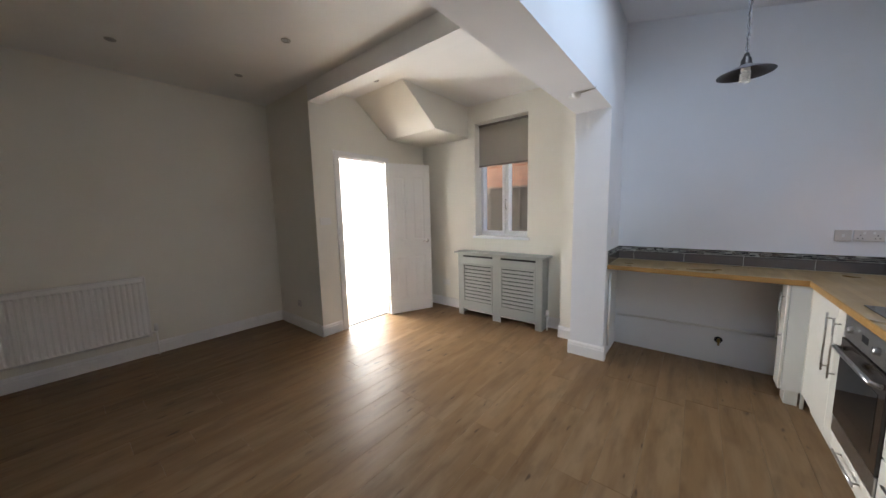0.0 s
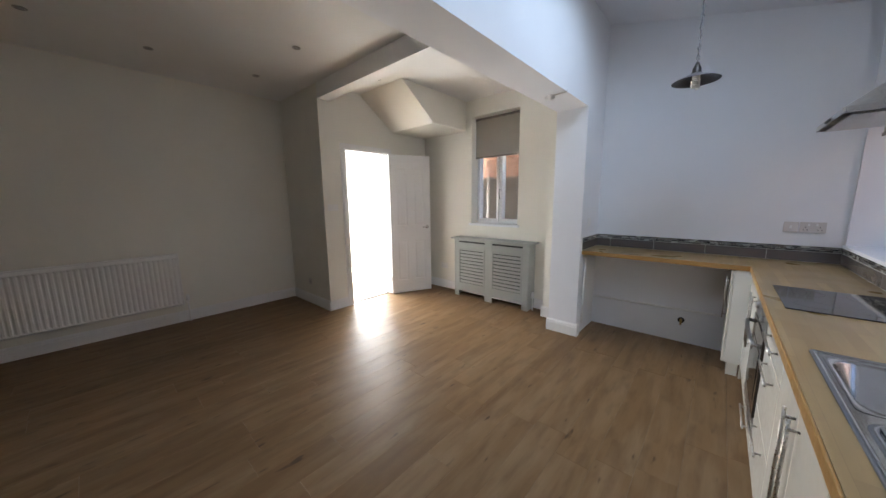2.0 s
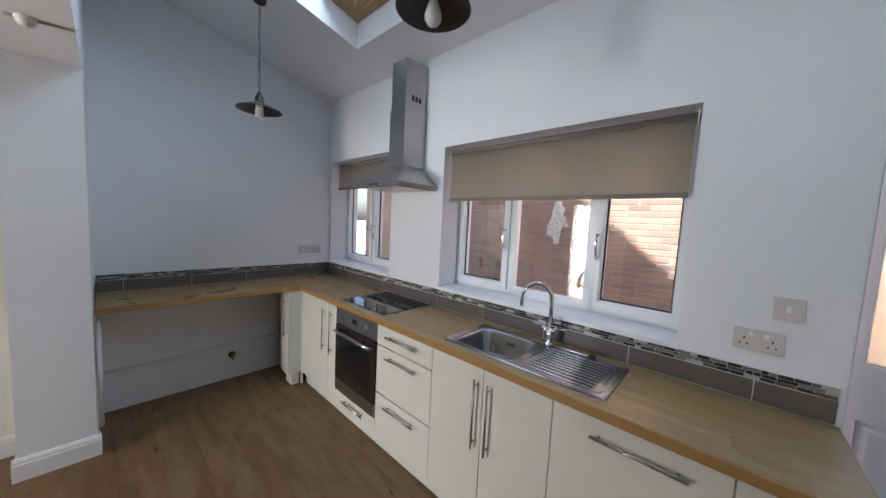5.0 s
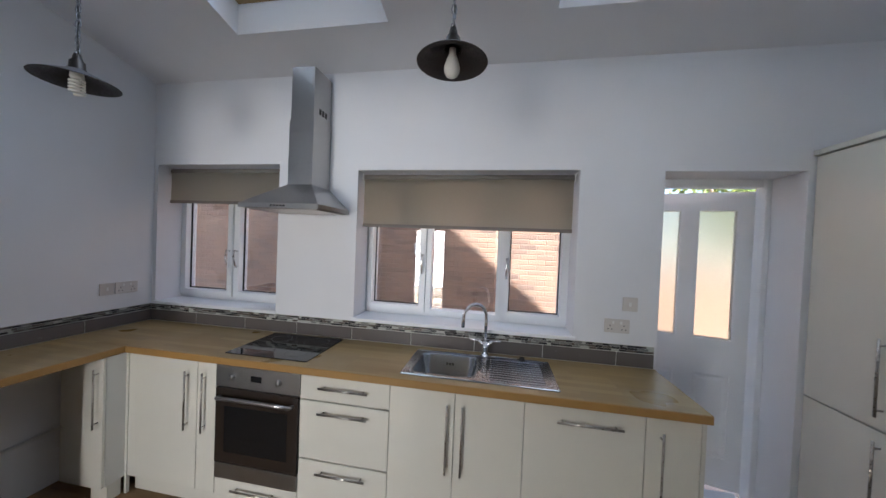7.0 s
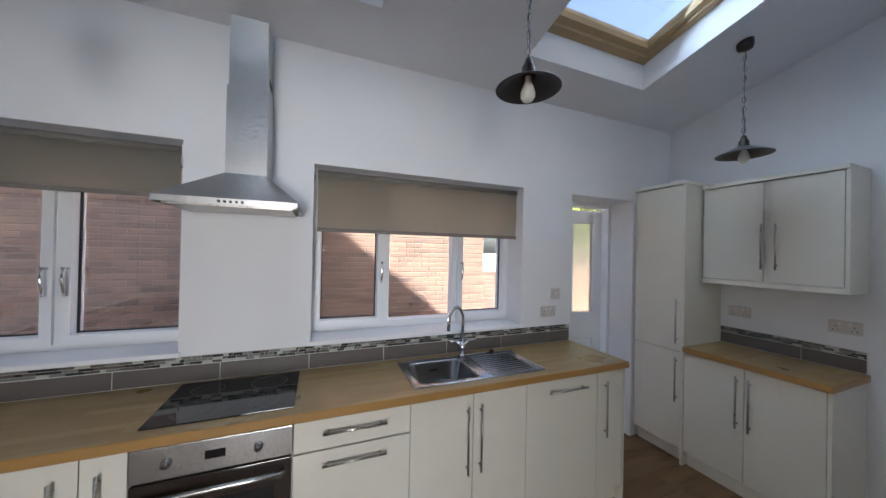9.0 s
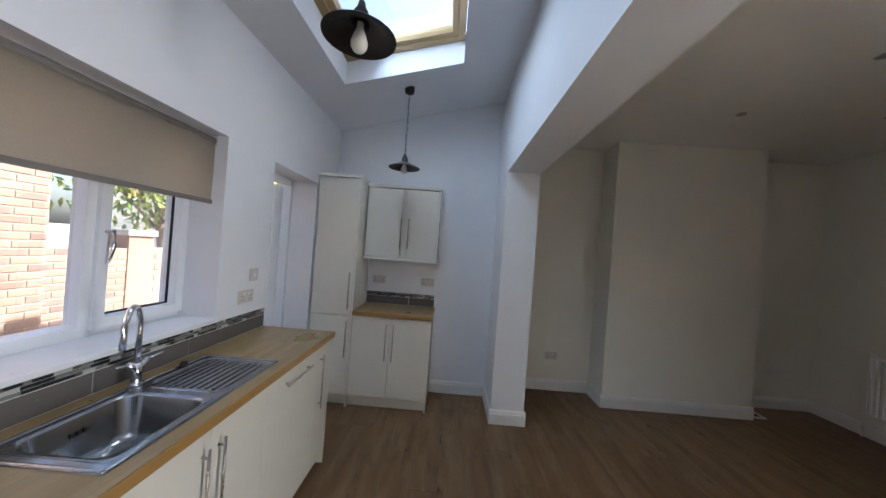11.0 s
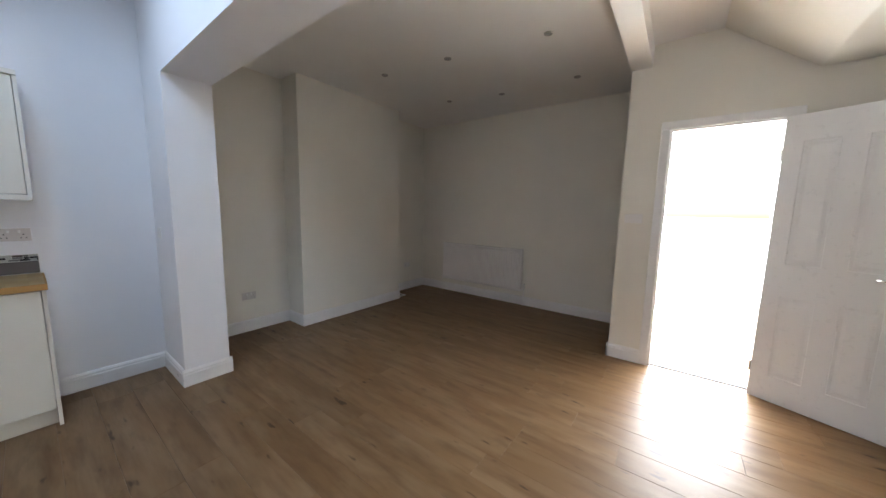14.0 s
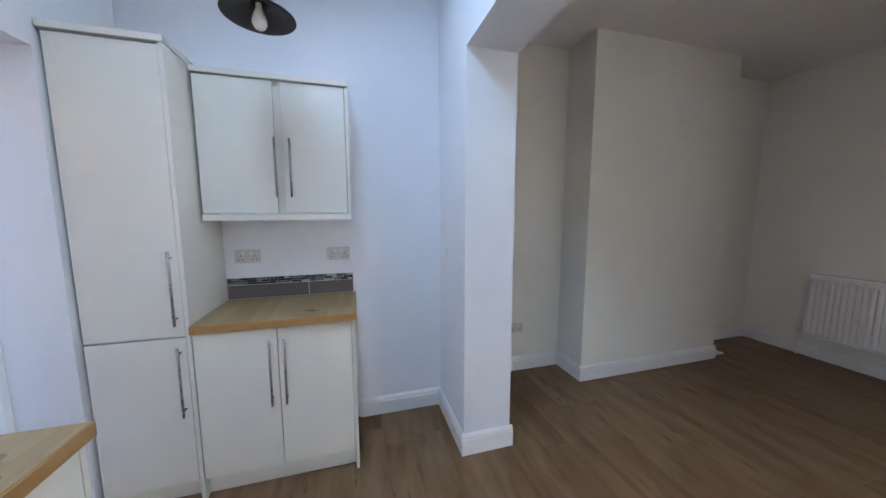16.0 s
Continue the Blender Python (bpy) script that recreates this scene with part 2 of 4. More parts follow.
        rings.append([bm.verts.new(p + r * (math.cos(k * math.tau / seg) * u + math.sin(k * math.tau / seg) * w)) for k in range(seg)])
    for a, b in zip(rings, rings[1:]):
        for k in range(seg):
            bm.faces.new((a[k], a[(k + 1) % seg], b[(k + 1) % seg], b[k]))
    bm.faces.new(rings[0][::-1])
    bm.faces.new(rings[-1])
    bmesh.ops.recalc_face_normals(bm, faces=bm.faces)
    return bm


def lathe(bm, profile, x, y, seg=32):
    rings = []
    for r, z in profile:
        rings.append([bm.verts.new((x + r * math.cos(k * math.tau / seg), y + r * math.sin(k * math.tau / seg), z)) for k in range(seg)])
    for a, b in zip(rings, rings[1:]):
        for k in range(seg):
            bm.faces.new((a[k], a[(k + 1) % seg], b[(k + 1) % seg], b[k]))
    bmesh.ops.recalc_face_normals(bm, faces=bm.faces)
    return bm


def root_of(ob):
    while ob.parent:
        ob = ob.parent
    return ob


LAY = [Matrix.Identity(4)]                        # where drawn sizes are laid to fitted ones


def mesh_of(name, bm, mtl, smooth=False):
    me = bpy.data.meshes.new(name)
    bm.to_mesh(me)
    bm.free()
    for m in mtl if isinstance(mtl, list) else [mtl]:
        me.materials.append(m)
    if smooth:
        me.shade_smooth()
    return me


def part(name, bm, mtl, parent, label="", smooth=False):
    """One mesh under a thing, drawn in the room's coordinates (or the thing's own, where it stands at the origin)."""
    r = root_of(parent)
    bm.transform(LAY[0])
    bm.transform(Matrix.Translation(-r.location))
    ob = new(name, mesh_of(name, bm, mtl, smooth))
    ob.parent = parent
    return tagged(ob, label)


def thing(name, at, label, category, group="", kind=""):
    ob = new(name)
    ob.location = LAY[0] @ Vector(at)
    return tagged(ob, label, category, group, kind)


def solid(name, bm, mtl, label="", category="", kind="structure", smooth=False):
    bm.transform(LAY[0])
    ob = new(name, mesh_of(name, bm, mtl, smooth))
    return tagged(ob, label, category, "", kind)


def slab(us, vs, holes, place):
    """A slab with square holes, as the cells of a grid. place(u, v, side) gives a corner; side 0 or 1 is the face."""
    us = sorted(set(us + [h[i] for h in holes for i in (0, 1)]))
    vs = sorted(set(vs + [h[i] for h in holes for i in (2, 3)]))
    full = {(i, j): not any(h[0] <= (us[i] + us[i + 1]) / 2 <= h[1] and h[2] <= (vs[j] + vs[j + 1]) / 2 <= h[3] for h in holes)
            for i in range(len(us) - 1) for j in range(len(vs) - 1)}
    bm, made = bmesh.new(), {}

    def v(i, j, s):
        if (i, j, s) not in made:
            made[i, j, s] = bm.verts.new(place(us[i], vs[j], s))
        return made[i, j, s]

    for (i, j), on in full.items():
        if not on:
            continue
        bm.faces.new((v(i, j, 0), v(i + 1, j, 0), v(i + 1, j + 1, 0), v(i, j + 1, 0)))
        bm.faces.new((v(i, j, 1), v(i, j + 1, 1), v(i + 1, j + 1, 1), v(i + 1, j, 1)))
        for (di, dj), (a, b) in {(0, -1): ((i, j), (i + 1, j)), (1, 0): ((i + 1, j), (i + 1, j + 1)), (0, 1): ((i + 1, j + 1), (i, j + 1)), (-1, 0): ((i, j + 1), (i, j))}.items():
            if not full.get((i + di, j + dj), False):
                bm.faces.new((v(*a, 0), v(*a, 1), v(*b, 1), v(*b, 0)))
    bmesh.ops.recalc_face_normals(bm, faces=bm.faces)
    return bm


def wall_y(y0, y1, x0, x1, z0, z1, *holes):
    return slab([x0, x1], [z0, z1], list(holes), lambda u, v, s: (u, y1 if s else y0, v))


def wall_x(xa, xb, y0, y1, z0, z1, *holes):
    return slab([y0, y1], [z0, z1], list(holes), lambda u, v, s: (xb if s else xa, u, v))


# ---- the plan, in metres ----
XK, XD, XP, XR = 0.235, 0.225, 0.80, 2.12       # kitchen west wall, dining west wall, west pier, return wall
XPE, XC, XE, XKE = 4.695, 5.22, 5.56, 5.25      # east pier, chimney breast, dining east wall, kitchen east wall
YB0, YB1, YD, YS = -1.91, -2.22, -4.735, -5.83  # beam faces, door wall, south wall
ZC, ZB, ZR = 2.94, 2.386, 2.755                 # dining ceiling, beam soffit, small beam soffit
YN = -0.08                                       # inner face of the window wall
CB0, CB1 = -4.82, -3.20                          # chimney breast
W1 = (0.27, 1.38, 1.083, 2.215)
W2 = (2.014, 3.52, 1.083, 2.168)
ND = (4.008, 4.74, 0.0, 2.16)
WW = (-3.75, -2.957, 1.11, 2.70)
DOOR = (1.05, 1.778, 0.0, 2.19)


def kz(y):
    return 2.847 - 0.245 * y


wall_n = solid("wall_north", wall_y(YN, 0.26, XK, 6.0, 0, 3.0, W1, W2, ND), WALL_K, "white painted kitchen wall with two windows and a doorway", "wall")
solid("wall_west_kitchen", wall_x(-0.2, XK, YB0, 0.26, 0, 3.6), WALL_K, "white painted end wall above the wooden worktop", "wall")
solid("wall_west_dining", wall_x(-0.1, XD, YD, YB1, 0, ZC, WW), WALL_D, "cream painted wall with a narrow window", "wall")
solid("pier_west", bx(-0.1, XP, YB1, YB0, 0, ZB), WALL_K, "white painted pier under the beam", "wall")
solid("nib_west", bx(XD, 0.46, YB1 - 0.22, YB1, 0, ZC), WALL_D, "narrow cream wall nib beside the pier", "wall")
solid("pier_east", bx(XPE, 5.8, YB1, YB0, 0, ZB), WALL_K, "white painted pier under the beam", "wall")
solid("wall_door", wall_y(YD - 0.12, YD, -0.1, XR, 0, ZC, DOOR), WALL_D, "cream wall with an open doorway to the hall", "wall")
solid("wall_return", bx(XR - 0.12, XR, YS, YD - 0.12, 0, ZC), WALL_D, "cream return wall beside the doorway", "wall")
solid("wall_south", bx(XR - 0.12, 5.8, YS - 0.25, YS, 0, ZC), WALL_D, "long cream wall with a radiator", "wall")
solid("wall_east_dining", bx(XE, 5.8, YS, YB1, 0, ZC), WALL_D, "cream wall beside the chimney breast", "wall")
solid("chimney_breast", bx(XC, XE, CB0, CB1, 0, ZC), WALL_D, "flat cream chimney breast with a blocked fireplace", "wall")
solid("wall_east_kitchen", bx(XKE, 5.8, YB0, YN, 0, 3.6), WALL_K, "white painted wall behind the tall unit", "wall")
solid("beam", bx(-0.2, 5.8, YB1, YB0, ZB, 3.75), WALL_K, "deep white boxed beam between kitchen and dining area", "beam")
solid("beam_cross", bx(XR - 0.16, XR, YD, YB1, ZR, ZC), CEIL, "white boxed cross beam", "beam")
solid("ceiling_dining", bx(-0.2, 5.8, YS - 0.25, YB1, ZC, ZC + 0.12), CEIL, "flat white ceiling with recessed spotlights", "ceiling")
SKY = ((1.32, 2.335, -1.42, -0.43), (3.29, 4.37, -1.42, -0.42))
solid("ceiling_kitchen", slab([-0.2, 6.0], [YB0 - 0.02, 0.22], list(SKY), lambda u, v, s: (u, v, kz(v) + (0.26 if s else 0))), WALL_K, "white sloping ceiling with two rooflights", "ceiling")

# stair bulkhead over the doorway corner
bm = bmesh.new()
prof = ((XD, ZC), (XD, 2.515), (0.945, 2.515), (1.50, ZC))
a = [bm.verts.new((x, YD, z)) for x, z in prof]
b = [bm.verts.new((x, -3.85, z)) for x, z in prof]
bm.faces.new(a), bm.faces.new(b[::-1])
for i in range(4):
    bm.faces.new((a[i], b[i], b[(i + 1) % 4], a[(i + 1) % 4]))
bmesh.ops.recalc_face_normals(bm, faces=bm.faces)
solid("stair_bulkhead", bevelled(bm, 0.012), WALL_D, "cream boxed underside of a staircase", "bulkhead")

# hall beyond the doorway
solid("hall_floor", bx(-0.1, XR - 0.12, -7.3, YD - 0.06, -0.1, -0.004), CARPET, "pale hall floor", "floor")
solid("hall_wall_west", bx(-0.1, 0.25, -7.3, YD - 0.12, 0, 2.5), CEIL, "white hall wall", "wall")
solid("hall_wall_east", bx(XR - 0.2, XR - 0.12, -7.3, YD - 0.12, 0, 2.5), CEIL, "white hall wall", "wall")
solid("hall_wall_south", wall_y(-7.3, -7.1, -0.1, XR - 0.12, 0, 2.5, (0.35, 1.85, 0.3, 2.2)), CEIL, "white hall wall with a bright window opening", "wall")
solid("hall_ceiling", bx(-0.1, XR - 0.12, -7.3, YD - 0.12, 2.5, 2.6), CEIL, "white hall ceiling", "ceiling")
solid("threshold", bevelled(bx(DOOR[0], DOOR[1], YD - 0.075, YD - 0.035, 0.0, 0.006), 0.002), DARK, "thin dark threshold strip", "trim")

# unseen upper storey and roof, sloped to cast the diagonal shadow across the yard
bm = bmesh.new()
a = [bm.verts.new((x, YB0, z)) for x, z in ((-1.5, 3.6), (6.0, 3.6), (6.0, 5.55), (1.0, 9.65), (-1.5, 9.65))]
b = [bm.verts.new((v.co.x, -7.5, v.co.z)) for v in a]
bm.faces.new(a), bm.faces.new(b[::-1])
for i in range(5):
    bm.faces.new((a[i], b[i], b[(i + 1) % 5], a[(i + 1) % 5]))
bmesh.ops.recalc_face_normals(bm, faces=bm.faces)
solid("upper_storey", bm, RENDER_W, "unseen rendered upper storey, shaped to shade the yard wall and rooflights", "house wall")


# ---- skirting boards: moulded, in runs ----
def skirting(name, p, q, n, h=0.135, d=0.018, mtl=GLOSS):
    """From p to q on the floor, standing off towards n."""
    p, q, n = Vector((*p, 0)), Vector((*q, 0)), Vector((*n, 0))
    prof = ((0, 0), (d, 0), (d, h * 0.72), (d * 0.75, h * 0.78), (d * 0.8, h * 0.86), (d * 0.35, h * 0.97), (0, h))
    bm = bmesh.new()
    a = [bm.verts.new(p + n * u + Vector((0, 0, v))) for u, v in prof]
    b = [bm.verts.new(q + n * u + Vector((0, 0, v))) for u, v in prof]
    bm.faces.new(a), bm.faces.new(b[::-1])
    for i in range(len(prof)):
        bm.faces.new((a[i], b[i], b[(i + 1) % len(prof)], a[(i + 1) % len(prof)]))
    bmesh.ops.recalc_face_normals(bm, faces=bm.faces)
    return solid(name, bm, mtl, "white moulded skirting board", "skirting")


s = 0.018
skirting("baseboard", (XP, YB1 - s), (XP, YB0 + s), (1, 0))
skirting("baseboard", (0.46, YB1), (XP, YB1), (0, -1))
skirting("baseboard", (0.74, YB0), (XP, YB0), (0, 1))
skirting("baseboard", (0.46, YB1 - 0.22 - s), (0.46, YB1), (1, 0))
skirting("baseboard", (XD, YB1 - 0.22), (0.46, YB1 - 0.22), (0, -1))
skirting("baseboard", (XD, YD), (XD, YB1 - 0.22), (1, 0))
skirting("baseboard", (1.85, YD), (XR + s, YD), (0, 1))
skirting("baseboard", (XD, YD), (0.98, YD), (0, 1))
skirting("baseboard", (XR, YS), (XR, YD + s), (1, 0))
skirting("baseboard", (XR, YS), (XE, YS), (0, 1))
skirting("baseboard", (XE, YS), (XE, CB0), (-1, 0))
skirting("baseboard", (XC, CB0), (XE, CB0), (0, -1))
skirting("baseboard", (XC, CB0 - s), (XC, CB1 + s), (-1, 0))
skirting("baseboard", (XC, CB1), (XE, CB1), (0, 1))
skirting("baseboard", (XE, CB1), (XE, YB1), (-1, 0))
skirting("baseboard", (XPE, YB1), (XE, YB1), (0, -1))
skirting("baseboard", (XPE, YB1 - s), (XPE, YB0 + s), (-1, 0))
skirting("baseboard", (XPE, YB0), (XKE, YB0), (0, 1))
skirting("baseboard", (XKE, YB0), (XKE, -1.30), (-1, 0))


# ---- windows ----
def sash(bm, u0, u1, v0, v1, w, place):
    """A mitred frame as four bars; place(u, v, d) gives the corner, d 0 or 1 is back or front."""
    o = [(u0, v0), (u1, v0), (u1, v1), (u0, v1)]
    i = [(u0 + w, v0 + w), (u1 - w, v0 + w), (u1 - w, v1 - w), (u0 + w, v1 - w)]
    i2 = [(u0 + w * 1.18, v0 + w * 1.18), (u1 - w * 1.18, v0 + w * 1.18), (u1 - w * 1.18, v1 - w * 1.18), (u0 + w * 1.18, v1 - w * 1.18)]
    V = [[bm.verts.new(place(u, v, d)) for u, v in ring] for ring, d in ((o, 0), (o, 1), (i, 1), (i2, 0.45), (i2, 0))]
    for a, b in zip(V, V[1:] + V[:1]):
        for k in range(4):
            bm.faces.new((a[k], a[(k + 1) % 4], b[(k + 1) % 4], b[k]))
    bmesh.ops.recalc_face_normals(bm, faces=bm.faces)
    return bm


def casement_handle(win, u, z, place):
    h = bmesh.new()
    tube(h, [place(u, z + 0.03, 1.0), place(u, z + 0.035, 1.45), place(u, z - 0.02, 1.55), place(u, z - 0.09, 1.3), place(u, z - 0.11, 1.2)], 0.008, 8)
    part("handle", h, CHROME, win, "chrome casement handle", True)


def window_n(name, w, splits, opens, handles, label):
    x0, x1, z0, z1 = w
    win = thing(name, ((x0 + x1) / 2, 0.2, z0), label, "window", kind="structure")
    yb, yf = 0.21, 0.145
    place = lambda u, v, d: (u, yb + (yf - yb) * d, v)
    part("window_frame", sash(bmesh.new(), x0, x1, z0 + 0.02, z1, 0.05, place), UPVC, win)
    place2 = lambda u, v, d: (u, yb - 0.002 + (yf - 0.018 - yb) * d, v)
    for k, (a, b) in enumerate(zip(splits, splits[1:])):
        o = 0.045 if opens[k] else 0.0
        if k:
            part("mullion", bx(a - 0.028, a + 0.028, yf, yb, z0 + 0.07, z1 - 0.05), UPVC, win)
        lo = a + (0.0 if k == 0 else 0.012)
        hi = b - (0.0 if k == len(splits) - 2 else 0.012)
        if opens[k]:
            part("casement", sash(bmesh.new(), lo, hi, z0 + 0.05, z1 - 0.035, 0.046, place2), UPVC, win)
        gl = part("pane", bx(lo + 0.03 + o * 0.4, hi - 0.03 - o * 0.4, 0.176, 0.182, z0 + 0.07, z1 - 0.07), PANE, win)
        gl.visible_shadow = False
        if opens[k]:
            part("gasket", sash(bmesh.new(), lo + 0.050, hi - 0.050, z0 + 0.10, z1 - 0.085, 0.009, lambda u, v, d: (u, 0.175 - 0.012 * d, v)), DARK, win, "black rubber gasket")
    for u, z in handles:
        casement_handle(win, u, z, place2)
    part("window_sill", bevelled(bx(x0 - 0.012, x1 + 0.012, YN - 0.016, 0.148, z0 - 0.002, z0 + 0.022), 0.004), UPVC, win, "deep white plastic sill board")
    return win


def blind(name, x0, x1, y, z1, z0, axis="x"):
    """A roller blind half let down: cassette roll, cloth and bottom bar."""
    bl = thing(name, ((x0 + x1) / 2, y, z1) if axis == "x" else (y, (x0 + x1) / 2, z1), "beige fabric roller blind, half let down in the window", "blind", "roller blinds")
    f = (lambda u, d, z: (u, y + d, z)) if axis == "x" else (lambda u, d, z: (y - d, u, z))
    bm = bmesh.new()
    rod(bm, f(x0, 0.0, z1 - 0.028), f(x1, 0.0, z1 - 0.028), 0.024, seg=16)
    part("roller", bm, BLINDBAR, bl, "", True)
    n = 24
    bm = bmesh.new()
    rows = [[bm.verts.new(f(x0 + 0.012 + (x1 - x0 - 0.024) * k / n, -0.02 + 0.0025 * math.sin(k * 1.7 + j), z1 - 0.028 + (z0 - z1 + 0.028) * j / 4)) for k in range(n + 1)] for j in range(5)]
    for a, b in zip(rows, rows[1:]):
        for k in range(n):
            bm.faces.new((a[k], a[k + 1], b[k + 1], b[k]))
    part("cloth", bm, BLIND, bl, "", True)
    c = [f(x0 + 0.01, -0.027, z0 - 0.018), f(x1 - 0.01, -0.013, z0 + 0.006)]
    part("bottom_bar", bevelled(bx(min(c[0][0], c[1][0]), max(c[0][0], c[1][0]), min(c[0][1], c[1][1]), max(c[0][1], c[1][1]), c[0][2], c[1][2]), 0.003), BLINDBAR, bl)
    for u in (x0 + 0.001, x1 - 0.007):
        c = [f(u, -0.03, z1 - 0.06), f(u + 0.006, 0.03, z1)]
        part("bracket", bx(min(c[0][0], c[1][0]), max(c[0][0], c[1][0]), min(c[0][1], c[1][1]), max(c[0][1], c[1][1]), c[0][2], c[1][2]), SOCKETW, bl)
    return bl


window_n("window_1", W1, (0.27, 0.80, 1.38), (True, True), ((0.765, 1.50), (0.845, 1.50)), "white plastic double casement window over the worktop")
window_n("window_2", W2, (2.014, 2.50, 3.05, 3.52), (True, False, True), ((2.465, 1.54), (3.09, 1.54)), "white plastic three-light window over the sink")
blind("roller_blind", 0.315, 1.365, 0.0, 2.203, 1.93)
blind("roller_blind", 2.026, 3.508, 0.0, 2.157, 1.785)

win = thing("window_3", (0.05, -3.353, WW[2]), "narrow white casement window above the radiator cover", "window", kind="structure")
plw = lambda u, v, d: (-0.02 + 0.065 * d, u, v)
plw2 = lambda u, v, d: (-0.018 + 0.08 * d, u, v)
part("window_frame", sash(bmesh.new(), WW[0], WW[1], WW[2] + 0.02, WW[3], 0.04, plw), UPVC, win)
part("mullion", bx(-0.02, 0.045, -3.374, -3.334, WW[2] + 0.07, WW[3] - 0.05), UPVC, win)
for a, b in ((WW[0], -3.366), (-3.342, WW[1])):
    part("casement", sash(bmesh.new(), a, b, WW[2] + 0.045, WW[3] - 0.035, 0.038, plw2), UPVC, win)
    part("pane", bx(0.008, 0.014, a + 0.025, b - 0.025, WW[2] + 0.07, WW[3] - 0.07), PANE, win).visible_shadow = False
casement_handle(win, -3.334, 1.60, plw2)
part("window_sill", bevelled(bx(0.04, XD + 0.03, WW[0] - 0.03, WW[1] + 0.03, WW[2] - 0.012, WW[2] + 0.022), 0.005), UPVC, win, "white painted sill board")
blind("roller_blind", -3.74, -2.967, 0.12, 2.69, 2.12, axis="y")

# rooflights
for k, (x0, x1, y0, y1) in enumerate(SKY):
    rl = thing("rooflight", ((x0 + x1) / 2, (y0 + y1) / 2, kz((y0 + y1) / 2) + 0.24), "pine-framed rooflight in a white sloping reveal", "rooflight", "rooflights", "structure")
    pl = lambda u, v, d: (u, v, kz(v) + 0.265 - 0.075 * d)
    part("frame", sash(bmesh.new(), x0 + 0.004, x1 - 0.004, y0 + 0.004, y1 - 0.004, 0.055, pl), PINE, rl)
    pl2 = lambda u, v, d: (u, v, kz(v) + 0.262 - 0.055 * d)
    part("sash", sash(bmesh.new(), x0 + 0.06, x1 - 0.06, y0 + 0.06, y1 - 0.06, 0.05, pl2), PINE, rl)
    bm = slab([x0 + 0.09, x1 - 0.09], [y0 + 0.09, y1 - 0.09], [], lambda u, v, q: (u, v, kz(v) + 0.235 + 0.006 * q))
    part("pane", bm, PANE, rl).visible_shadow = False


# ---- kitchen ----
def bar_handle(parent, a, b, out, r=0.006, stand=0.03):
    """A bar handle from a to b, held off the door by two posts along -out."""
    a, b, o = Vector(a), Vector(b), Vector(out)
    d = (b - a).normalized()
    bm = rod(bmesh.new(), a + o * stand, b + o * stand, r)
    for p in (a + d * 0.03, b - d * 0.03):
        rod(bm, p, p + o * stand, r * 0.8)
    return part("handle", bm, HANDLE, parent, "satin steel bar handle", True)


# the run under the windows is drawn in nominal modules and laid between the west wall and the back door
RUN = Matrix.Translation((0.168, YN, 0)) @ Matrix.Diagonal((0.925, 0.875, 1.05, 1))
EAST = Matrix.Diagonal((1, 1, 1.05, 1))
NXK, NYB = 0.073, -2.09                          # west wall and pier in nominal coordinates
LAY[0] = RUN
G = 0.0018
YF = -0.598                                      # face of the doors of the long run


def front_y(name, parent, x0, x1, z0, z1, mtl=UNIT):
    return part(name, bevelled(bx(x0 + G, x1 - G, YF, YF + 0.018, z0 + G, z1 - G), 0.0015, 1), mtl, parent)


def base_unit(name, x0, x1, label, fronts, group="base units", top=0.858):
    u = thing(name, ((x0 + x1) / 2, -0.3, 0), label, "kitchen cabinet", group)
    part("body", bx(x0 + 0.001, x1 - 0.001, YF + 0.021, -0.03, 0.105, top), CARCASS, u)
    part("plinth", bx(x0, x1, YF + 0.055, YF + 0.07, 0.0, 0.10), UNIT, u)
    for kind, fx0, fx1, z0, z1, hx, hz in fronts:
        f = front_y(kind, u, fx0, fx1, z0, z1)
        if kind == "drawer":
            bar_handle(f, (hx - 0.155, YF, hz), (hx + 0.155, YF, hz), (0, -1, 0))
        elif hx is not None:
            bar_handle(f, (hx, YF, hz - 0.34), (hx, YF, hz), (0, -1, 0))
    return u


base_unit("corner_cabinet", 0.65, 1.20, "cream gloss corner cabinet with one door under the worktop", [("door", 0.65, 1.20, 0.11, 0.855, 1.13, 0.80)])
base_unit("narrow_cabinet", 1.20, 1.345, "narrow cream gloss pull-out cabinet beside the oven", [("door", 1.20, 1.345, 0.11, 0.855, 1.262, 0.80)])
base_unit("drawer_cabinet", 1.94, 2.51, "cream gloss three-drawer cabinet under the worktop", [("drawer", 1.94, 2.51, 0.725, 0.855, 2.225, 0.80), ("drawer", 1.94, 2.51, 0.405, 0.72, 2.225, 0.665), ("drawer", 1.94, 2.51, 0.11, 0.40, 2.225, 0.345)])
base_unit("sink_cabinet", 2.51, 3.265, "cream gloss two-door cabinet under the sink", [("door", 2.51, 2.89, 0.11, 0.855, 2.85, 0.80), ("door", 2.89, 3.265, 0.11, 0.855, 2.935, 0.80)], top=0.72)
u = base_unit("dishwasher_cabinet", 3.265, 3.86, "cream gloss panel of a built-in dishwasher", [("door", 3.265, 3.86, 0.11, 0.855, None, 0)])
bar_handle(u.children[-1], (3.43, YF, 0.79), (3.75, YF, 0.79), (0, -1, 0))
u = base_unit("end_cabinet", 3.86, 4.11, "narrow cream gloss cabinet at the end of the run", [("door", 3.86, 4.11, 0.11, 0.855, 3.93, 0.80)])
part("end_panel", bx(4.112, 4.13, YF, -0.01, 0.0, 0.858), UNIT, u)

